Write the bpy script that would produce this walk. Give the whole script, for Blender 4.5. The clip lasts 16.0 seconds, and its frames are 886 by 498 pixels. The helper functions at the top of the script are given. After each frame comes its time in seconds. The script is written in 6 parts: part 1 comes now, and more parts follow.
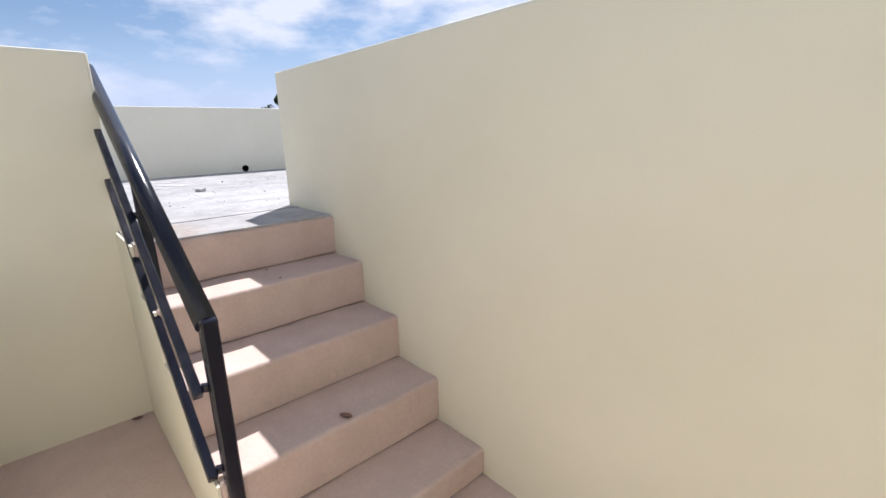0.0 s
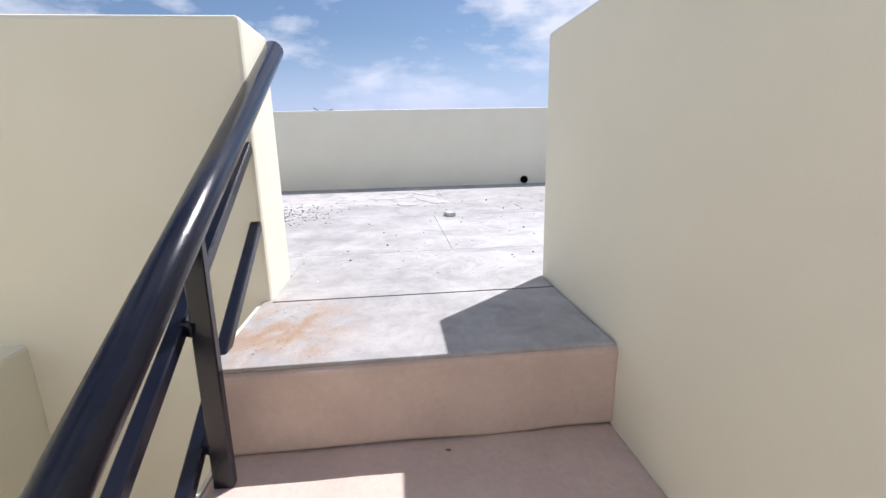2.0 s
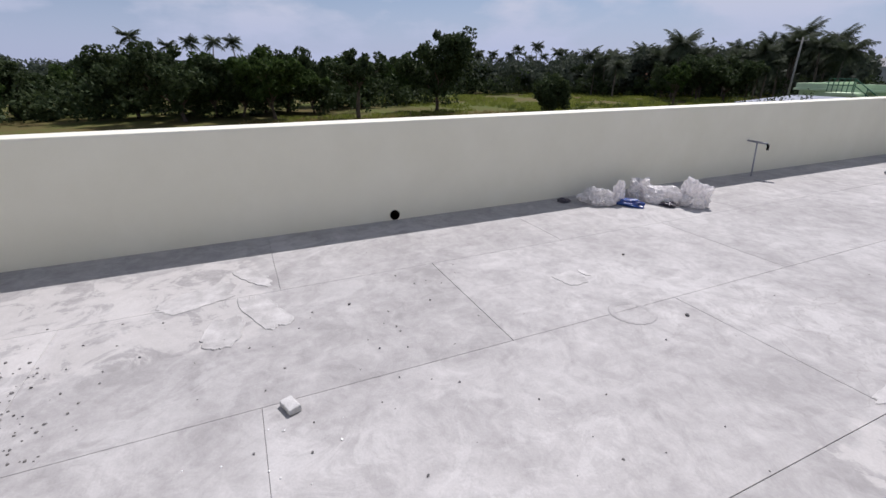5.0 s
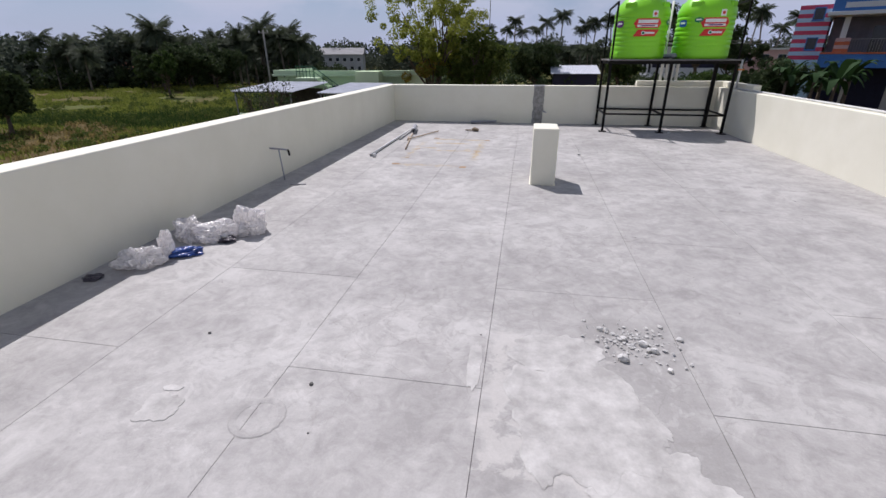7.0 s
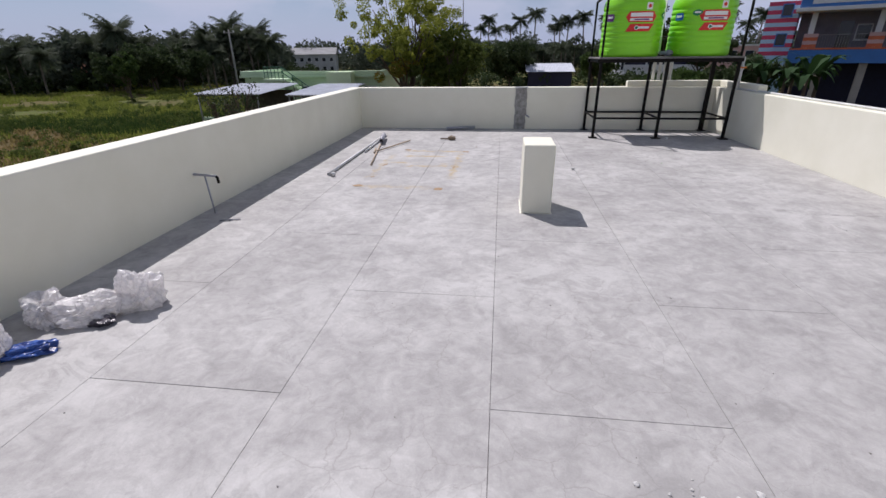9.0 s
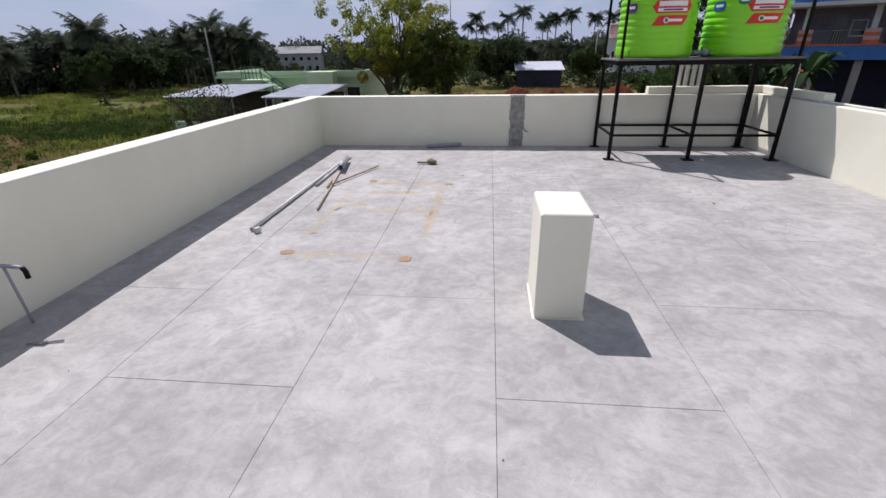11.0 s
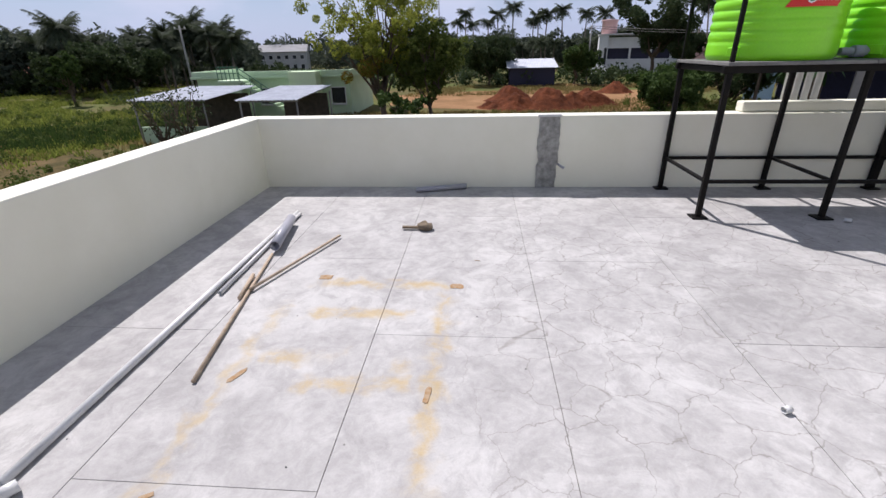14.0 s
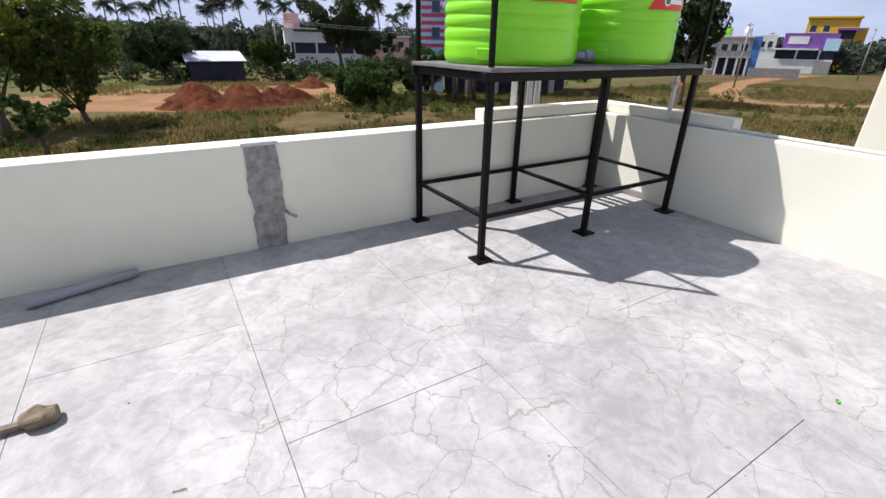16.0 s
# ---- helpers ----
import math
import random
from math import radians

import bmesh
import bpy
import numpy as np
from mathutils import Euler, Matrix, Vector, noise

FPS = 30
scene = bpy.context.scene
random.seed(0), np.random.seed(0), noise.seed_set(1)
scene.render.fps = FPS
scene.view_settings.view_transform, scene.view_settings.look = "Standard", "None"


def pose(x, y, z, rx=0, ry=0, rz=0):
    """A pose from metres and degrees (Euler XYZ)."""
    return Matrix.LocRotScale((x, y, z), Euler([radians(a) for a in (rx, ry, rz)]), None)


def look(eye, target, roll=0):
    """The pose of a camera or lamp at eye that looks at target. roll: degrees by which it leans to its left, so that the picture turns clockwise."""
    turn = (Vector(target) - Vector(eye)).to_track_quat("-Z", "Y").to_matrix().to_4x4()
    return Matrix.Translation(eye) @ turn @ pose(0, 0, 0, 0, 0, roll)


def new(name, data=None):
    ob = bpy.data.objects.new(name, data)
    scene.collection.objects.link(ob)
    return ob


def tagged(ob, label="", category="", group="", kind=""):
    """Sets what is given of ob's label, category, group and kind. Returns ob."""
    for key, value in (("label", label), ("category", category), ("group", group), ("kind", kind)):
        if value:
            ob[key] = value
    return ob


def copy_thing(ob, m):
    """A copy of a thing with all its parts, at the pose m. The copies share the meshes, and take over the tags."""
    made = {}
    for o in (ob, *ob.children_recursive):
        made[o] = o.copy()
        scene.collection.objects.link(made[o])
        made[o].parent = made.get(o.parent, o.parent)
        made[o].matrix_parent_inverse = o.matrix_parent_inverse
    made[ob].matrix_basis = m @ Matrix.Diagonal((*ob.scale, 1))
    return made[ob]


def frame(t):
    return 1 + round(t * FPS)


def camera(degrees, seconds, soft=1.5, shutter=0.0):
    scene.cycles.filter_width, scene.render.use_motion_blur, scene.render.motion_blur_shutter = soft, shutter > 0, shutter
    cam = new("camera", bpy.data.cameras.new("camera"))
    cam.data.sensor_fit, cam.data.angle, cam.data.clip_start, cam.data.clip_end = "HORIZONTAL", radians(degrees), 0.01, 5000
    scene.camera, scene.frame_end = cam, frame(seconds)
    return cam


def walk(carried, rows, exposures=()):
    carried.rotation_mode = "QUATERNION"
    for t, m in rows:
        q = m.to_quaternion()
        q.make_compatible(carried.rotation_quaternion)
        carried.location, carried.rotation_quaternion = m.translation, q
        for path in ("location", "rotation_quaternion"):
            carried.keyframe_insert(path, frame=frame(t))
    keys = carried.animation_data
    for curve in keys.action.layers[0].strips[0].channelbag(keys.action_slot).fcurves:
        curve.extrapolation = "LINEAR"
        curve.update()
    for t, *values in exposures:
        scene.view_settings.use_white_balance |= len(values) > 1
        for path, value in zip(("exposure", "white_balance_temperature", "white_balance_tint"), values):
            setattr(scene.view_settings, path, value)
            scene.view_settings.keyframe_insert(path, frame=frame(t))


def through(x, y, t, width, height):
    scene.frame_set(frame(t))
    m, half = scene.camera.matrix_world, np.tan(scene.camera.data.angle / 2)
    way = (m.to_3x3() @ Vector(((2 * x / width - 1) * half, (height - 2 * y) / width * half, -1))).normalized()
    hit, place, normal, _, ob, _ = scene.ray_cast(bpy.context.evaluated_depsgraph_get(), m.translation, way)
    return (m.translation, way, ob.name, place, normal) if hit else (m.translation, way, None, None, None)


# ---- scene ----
cam = camera(89.2, 16.0)
PATH = [
    (0, (5.385, -10.553, 0.37), (3.945, -9.259, -0.131), -1.6),
    (0.5, (5.103, -10.326, 0.381), (3.346, -9.513, -0.121), -0.8),
    (0.6, (5.042, -10.289, 0.367), (3.24, -9.578, -0.13), -0.9),
    (1, (4.803, -10.178, 0.382), (2.923, -9.716, -0.12), -0.6),
    (1.5, (4.544, -10.016, 0.392), (2.631, -9.689, -0.09), -1.0),
    (2, (4.247, -9.952, 0.415), (2.312, -9.754, -0.053), -1.3),
    (2.5, (3.945, -9.928, 0.515), (2.004, -9.795, 0.054), -1.0),
    (3, (3.705, -9.902, 0.623), (1.786, -9.78, 0.076), -1.2),
    (3.2, (3.648, -9.883, 0.657), (1.744, -9.77, 0.056), -0.9),
    (3.75, (3.46, -9.83, 0.815), (1.595, -9.518, 0.164), -0.6),
    (4.3, (3.27, -9.77, 0.93), (1.462, -9.269, 0.236), -0.6),
    (5.3, (2.912, -9.625, 1.088), (1.33, -8.662, 0.333), 0.0),
    (5.5, (2.865, -9.584, 1.137), (1.405, -8.446, 0.378), -0.1),
    (6, (2.797, -9.424, 1.167), (1.728, -7.92, 0.397), -0.2),
    (6.5, (2.736, -9.321, 1.216), (2.136, -7.581, 0.434), -0.4),
    (7, (2.646, -9.33, 1.25), (2.326, -7.522, 0.456), -0.2),
    (7.5, (2.593, -9.263, 1.262), (2.3, -7.451, 0.468), -0.4),
    (8, (2.584, -9.014, 1.252), (2.313, -7.199, 0.456), -0.5),
    (8.5, (2.56, -8.698, 1.235), (2.311, -6.881, 0.437), -0.7),
    (9, (2.542, -8.343, 1.252), (2.311, -6.524, 0.454), -0.7),
    (9.5, (2.582, -7.962, 1.285), (2.363, -6.143, 0.483), -0.9),
    (11.8, (2.404, -6.107, 1.281), (2.227, -4.286, 0.473), -1.1),
    (12, (2.384, -5.976, 1.289), (2.209, -4.156, 0.479), -1.2),
    (12.5, (2.336, -5.608, 1.308), (2.168, -3.788, 0.497), -1.2),
    (13, (2.279, -5.216, 1.322), (2.116, -3.397, 0.508), -1.3),
    (13.5, (2.254, -4.835, 1.318), (2.097, -3.015, 0.504), -1.3),
    (14, (2.208, -4.484, 1.303), (2.056, -2.663, 0.488), -1.3),
    (14.5, (2.178, -4.106, 1.302), (2.031, -2.286, 0.487), -1.2),
    (15, (2.201, -3.702, 1.312), (2.203, -1.884, 0.479), -0.7),
    (15.5, (2.256, -3.334, 1.307), (2.708, -1.581, 0.459), -0.3),
    (16, (2.405, -3.009, 1.298), (3.354, -1.461, 0.459), 1.0),
]
EXPOSURES = [(0, 0.39, 6080, 14), (1.5, 0.39, 6060, 14), (2.2, 0.32, 6150, 15), (2.6, 0.12, 6200, 15), (3.0, 0.0, 6200, 16), (5.5, -0.18, 6250, 16), (7.0, -0.25, 6250, 16), (9.0, -0.25, 6250, 16), (12.5, -0.03, 6270, 16), (14.5, 0.18, 6280, 15), (16.0, 0.34, 6280, 14)]
walk(cam, [(t, look(e, g, r)) for t, e, g, r in PATH], EXPOSURES)

# ---------- world, sun ----------
world = bpy.data.worlds.new("world")
scene.world = world
world.use_nodes = True
wn, wl = world.node_tree.nodes, world.node_tree.links
wbg = wn["Background"]
sky = wn.new("ShaderNodeTexSky")
sky.sky_type, sky.sun_disc = "NISHITA", False
SUN_FROM = Vector((-0.32, 0.36, 0.70)).normalized()
sky.sun_elevation = math.asin(SUN_FROM.z)
sky.sun_rotation = math.atan2(SUN_FROM.x, SUN_FROM.y)
sky.air_density, sky.dust_density, sky.ozone_density = 1.0, 0.6, 3.0
# soft cumulus clouds mixed into the sky
wtc = wn.new("ShaderNodeTexCoord")
wmap = wn.new("ShaderNodeMapping")
wmap.inputs["Scale"].default_value = (1.0, 1.0, 2.6)
wmap.inputs["Location"].default_value = (0.55, 0.3, 0.15)
wnoise = wn.new("ShaderNodeTexNoise")
wnoise.inputs["Scale"].default_value, wnoise.inputs["Detail"].default_value = 3.1, 8.0
wnoise.inputs["Roughness"].default_value = 0.55
wramp = wn.new("ShaderNodeValToRGB")
wramp.color_ramp.elements[0].position, wramp.color_ramp.elements[1].position = 0.46, 0.585
wramp.color_ramp.elements[0].color, wramp.color_ramp.elements[1].color = (0, 0, 0, 1), (0.85, 0.85, 0.85, 1)
wmix = wn.new("ShaderNodeMix")
wmix.data_type = "RGBA"
wmix.inputs[7].default_value = (9.4, 9.6, 10.2, 1)
wl.new(wtc.outputs["Generated"], wmap.inputs["Vector"])
wl.new(wmap.outputs["Vector"], wnoise.inputs["Vector"])
wl.new(wnoise.outputs["Fac"], wramp.inputs["Fac"])
wl.new(wramp.outputs["Color"], wmix.inputs[0])
wl.new(sky.outputs["Color"], wmix.inputs[6])
wsep = wn.new("ShaderNodeSeparateXYZ")
wl.new(wtc.outputs["Generated"], wsep.inputs[0])
wlow = wn.new("ShaderNodeMapRange")
wlow.interpolation_type = "SMOOTHSTEP"
wlow.inputs["From Min"].default_value, wlow.inputs["From Max"].default_value = 0.22, 0.0
wlow.inputs["To Max"].default_value = 0.8
wl.new(wsep.outputs["Z"], wlow.inputs["Value"])
whaze = wn.new("ShaderNodeMix")
whaze.data_type = "RGBA"
whaze.inputs[7].default_value = (6.2, 7.1, 10.0, 1)
wl.new(wlow.outputs["Result"], whaze.inputs[0])
wl.new(wmix.outputs[2], whaze.inputs[6])
wl.new(whaze.outputs[2], wbg.inputs["Color"])
wbg.inputs["Strength"].default_value = 0.075
sun = new("sun", bpy.data.lights.new("sun", "SUN"))
sun.data.energy, sun.data.angle, sun.data.color = 5.0, radians(0.5), (1.0, 0.96, 0.91)
sun.matrix_world = look(SUN_FROM * 50, (0, 0, 0))

# ---------- materials ----------
def node(mt, kind, **inputs):
    n = mt.node_tree.nodes.new(kind)
    for k, v in inputs.items():
        n.inputs[k.replace("_", " ")].default_value = v
    return n


def rgba(c):
    return (c[0], c[1], c[2], 1.0)


def mat(name, c1, c2=None, rough=0.8, metal=0.0, scale=6.0, fine=60.0, bump=0.15, spec=0.5, rand=0.0, coat=0.0, dist=0.004, tone=0.12):
    """Two-scale mottled surface: large stains between c1 and c2, fine grain in tone and relief."""
    mt = bpy.data.materials.new(name)
    mt.use_nodes = True
    nt = mt.node_tree
    b = nt.nodes["Principled BSDF"]
    b.inputs["Metallic"].default_value = metal
    b.inputs["Specular IOR Level"].default_value = spec
    b.inputs["Coat Weight"].default_value = coat
    c2 = c2 or tuple(v * 0.8 for v in c1)
    tc = node(mt, "ShaderNodeTexCoord")
    geo = node(mt, "ShaderNodeNewGeometry")
    big = node(mt, "ShaderNodeTexNoise", Scale=scale, Detail=6.0, Roughness=0.6)
    small = node(mt, "ShaderNodeTexNoise", Scale=fine, Detail=4.0, Roughness=0.6)
    nt.links.new(geo.outputs["Position"], big.inputs["Vector"])
    nt.links.new(geo.outputs["Position"], small.inputs["Vector"])
    ramp = node(mt, "ShaderNodeValToRGB")
    ramp.color_ramp.elements[0].position, ramp.color_ramp.elements[1].position = 0.35, 0.68
    ramp.color_ramp.elements[0].color, ramp.color_ramp.elements[1].color = rgba(c2), rgba(c1)
    nt.links.new(big.outputs["Fac"], ramp.inputs["Fac"])
    hsv = node(mt, "ShaderNodeHueSaturation")
    nt.links.new(ramp.outputs["Color"], hsv.inputs["Color"])
    mr = node(mt, "ShaderNodeMapRange")
    mr.inputs["To Min"].default_value, mr.inputs["To Max"].default_value = 1 - tone, 1 + tone
    nt.links.new(small.outputs["Fac"], mr.inputs["Value"])
    val = mr.outputs["Result"]
    if rand:
        oi = node(mt, "ShaderNodeObjectInfo")
        m2 = node(mt, "ShaderNodeMapRange")
        m2.inputs["To Min"].default_value, m2.inputs["To Max"].default_value = 1 - rand, 1 + rand
        nt.links.new(oi.outputs["Random"], m2.inputs["Value"])
        mul = node(mt, "ShaderNodeMath")
        mul.operation = "MULTIPLY"
        nt.links.new(val, mul.inputs[0])
        nt.links.new(m2.outputs["Result"], mul.inputs[1])
        val = mul.outputs[0]
    nt.links.new(val, hsv.inputs["Value"])
    nt.links.new(hsv.outputs["Color"], b.inputs["Base Color"])
    rr = node(mt, "ShaderNodeMapRange")
    rr.inputs["To Min"].default_value, rr.inputs["To Max"].default_value = max(0.03, rough - 0.08), min(1, rough + 0.08)
    nt.links.new(big.outputs["Fac"], rr.inputs["Value"])
    nt.links.new(rr.outputs["Result"], b.inputs["Roughness"])
    if bump:
        bp = node(mt, "ShaderNodeBump", Strength=bump, Distance=dist)
        nt.links.new(small.outputs["Fac"], bp.inputs["Height"])
        nt.links.new(bp.outputs["Normal"], b.inputs["Normal"])
    return mt


def leaf_mat(name, c1, c2, through=0.35):
    mt = bpy.data.materials.new(name)
    mt.use_nodes = True
    nt = mt.node_tree
    b = nt.nodes["Principled BSDF"]
    b.inputs["Roughness"].default_value = 0.75
    b.inputs["Specular IOR Level"].default_value = 0.15
    geo = node(mt, "ShaderNodeNewGeometry")
    mx = node(mt, "ShaderNodeMix")
    mx.data_type = "RGBA"
    mx.inputs[6].default_value, mx.inputs[7].default_value = rgba(c1), rgba(c2)
    nt.links.new(geo.outputs["Random Per Island"], mx.inputs[0])
    nt.links.new(mx.outputs[2], b.inputs["Base Color"])
    tr = node(mt, "ShaderNodeBsdfTranslucent")
    nt.links.new(mx.outputs[2], tr.inputs["Color"])
    ms = node(mt, "ShaderNodeMixShader", Fac=through)
    nt.links.new(b.outputs[0], ms.inputs[1])
    nt.links.new(tr.outputs[0], ms.inputs[2])
    nt.links.new(ms.outputs[0], nt.nodes["Material Output"].inputs["Surface"])
    return mt


M_CREAM = mat("cream_wall_paint", (0.82, 0.795, 0.68), (0.77, 0.745, 0.625), 0.75, scale=2.2, fine=190, bump=0.06, tone=0.03)
M_STAIR_WALL = mat("pale_yellow_stair_paint", (0.81, 0.772, 0.625), (0.765, 0.727, 0.58), 0.8, scale=1.7, fine=200, bump=0.06, tone=0.03)
M_PINK = mat("pink_cement_steps", (0.63, 0.50, 0.435), (0.56, 0.435, 0.375), 0.85, scale=7, fine=70, bump=0.35)
M_BARE = mat("bare_cement_plaster", (0.40, 0.39, 0.37), (0.21, 0.205, 0.19), 0.9, scale=19, fine=70, bump=0.9, dist=0.01)
# black enamel; the blue in its base colour imitates reflected sky
M_BLACK = mat("black_enamel_sky_sheen", (0.007, 0.008, 0.018), (0.004, 0.005, 0.012), 0.22, scale=20, fine=260, bump=0.12, coat=0.1, spec=0.4)
M_MATTBLACK = mat("black_painted_steel", (0.005, 0.0045, 0.005), (0.010, 0.008, 0.007), 0.5, scale=12, fine=150, bump=0.2, spec=0.12)
M_GREEN = mat("lime_green_plastic", (0.26, 0.72, 0.02), (0.24, 0.67, 0.018), 0.32, scale=3, fine=80, bump=0.03)
M_GREENLID = mat("green_plastic_lid", (0.20, 0.58, 0.03), (0.18, 0.52, 0.03), 0.4, scale=4, fine=80, bump=0.03)
M_PVC = mat("white_pvc", (0.70, 0.70, 0.70), (0.58, 0.575, 0.57), 0.4, scale=8, fine=80, bump=0.05)
M_GREYPVC = mat("grey_pvc", (0.36, 0.36, 0.41), (0.31, 0.31, 0.35), 0.4, scale=8, fine=80, bump=0.05)
M_WOOD = mat("dry_wood_stick", (0.50, 0.40, 0.30), (0.35, 0.26, 0.185), 0.8, scale=18, fine=120, bump=0.4)
M_DECK = mat("cement_board_deck", (0.20, 0.19, 0.185), (0.13, 0.125, 0.12), 0.85, scale=10, fine=80, bump=0.4)
M_RED = mat("red_sticker", (0.70, 0.03, 0.025), (0.66, 0.025, 0.02), 0.4, bump=0)
M_BLUE = mat("blue_sticker", (0.03, 0.12, 0.50), (0.03, 0.10, 0.45), 0.4, bump=0)
M_TEAL = mat("dark_green_sticker", (0.01, 0.22, 0.09), (0.01, 0.2, 0.08), 0.4, bump=0)
M_WHITE = mat("white_print", (0.85, 0.85, 0.85), (0.8, 0.8, 0.8), 0.5, bump=0)
M_PURPLE = mat("purple_print", (0.16, 0.04, 0.22), (0.14, 0.03, 0.2), 0.4, bump=0)
M_RUST = mat("rusty_plate", (0.38, 0.29, 0.20), (0.30, 0.17, 0.07), 0.9, scale=45, fine=200, bump=0.3)
M_STONE = mat("grey_rubble", (0.70, 0.69, 0.68), (0.56, 0.55, 0.54), 0.95, scale=30, fine=150, bump=0.6, rand=0.2)
M_DARKSTONE = mat("dark_gravel", (0.10, 0.10, 0.10), (0.2, 0.19, 0.18), 0.95, scale=40, fine=150, bump=0.5, rand=0.3)
M_BARK = mat("bark", (0.13, 0.095, 0.065), (0.08, 0.06, 0.045), 0.95, scale=4, fine=30, bump=0.8, dist=0.02)
M_PALMBARK = mat("palm_bark", (0.22, 0.19, 0.16), (0.13, 0.11, 0.09), 0.95, scale=3, fine=20, bump=0.8, dist=0.02)
L_DARK = leaf_mat("dark_leaves", (0.03, 0.05, 0.02), (0.065, 0.088, 0.035), 0.25)
L_WEED = leaf_mat("weed_leaves", (0.06, 0.09, 0.02), (0.13, 0.16, 0.04), 0.4)
# distance haze is mixed into this leaf colour: paler and greyer green
L_FAR = leaf_mat("hazed_far_leaves", (0.05, 0.066, 0.048), (0.085, 0.102, 0.072), 0.3)
L_MID = leaf_mat("green_leaves", (0.035, 0.065, 0.016), (0.075, 0.115, 0.03), 0.3)
L_YELLOW = leaf_mat("yellow_green_leaves", (0.15, 0.19, 0.03), (0.31, 0.32, 0.06), 0.55)
L_RUSTY = leaf_mat("orange_brown_leaves", (0.22, 0.13, 0.03), (0.30, 0.20, 0.04), 0.4)
# frond colour lightened too, to imitate haze over the skyline palms
L_PALM = leaf_mat("hazed_palm_fronds", (0.04, 0.053, 0.033), (0.07, 0.088, 0.048), 0.3)
L_BANANA = leaf_mat("banana_leaves", (0.018, 0.045, 0.015), (0.045, 0.09, 0.028), 0.2)
L_GRASS = leaf_mat("field_grass", (0.11, 0.15, 0.025), (0.24, 0.26, 0.06), 0.5)
L_DRY = leaf_mat("dry_scrub", (0.15, 0.115, 0.045), (0.29, 0.23, 0.09), 0.45)


def smooth_node(mt, a, b_, val):
    n = node(mt, "ShaderNodeMapRange")
    n.interpolation_type = "SMOOTHSTEP"
    n.inputs["From Min"].default_value, n.inputs["From Max"].default_value = a, b_
    mt.node_tree.links.new(val, n.inputs["Value"])
    return n.outputs["Result"]


def math_node(mt, op, a, b_):
    n = node(mt, "ShaderNodeMath")
    n.operation = op
    for i, v in enumerate((a, b_)):
        if isinstance(v, (int, float)):
            n.inputs[i].default_value = v
        else:
            mt.node_tree.links.new(v, n.inputs[i])
    return n.outputs[0]


def rect_mask(mt, X, Y, x0, x1, y0, y1, soft):
    """1 inside a rectangle of the floor, fading over soft metres."""
    m = math_node(mt, "MULTIPLY", smooth_node(mt, x0 - soft, x0 + soft, X), smooth_node(mt, x1 + soft, x1 - soft, X))
    n = math_node(mt, "MULTIPLY", smooth_node(mt, y0 - soft, y0 + soft, Y), smooth_node(mt, y1 + soft, y1 - soft, Y))
    return math_node(mt, "MULTIPLY", m, n)


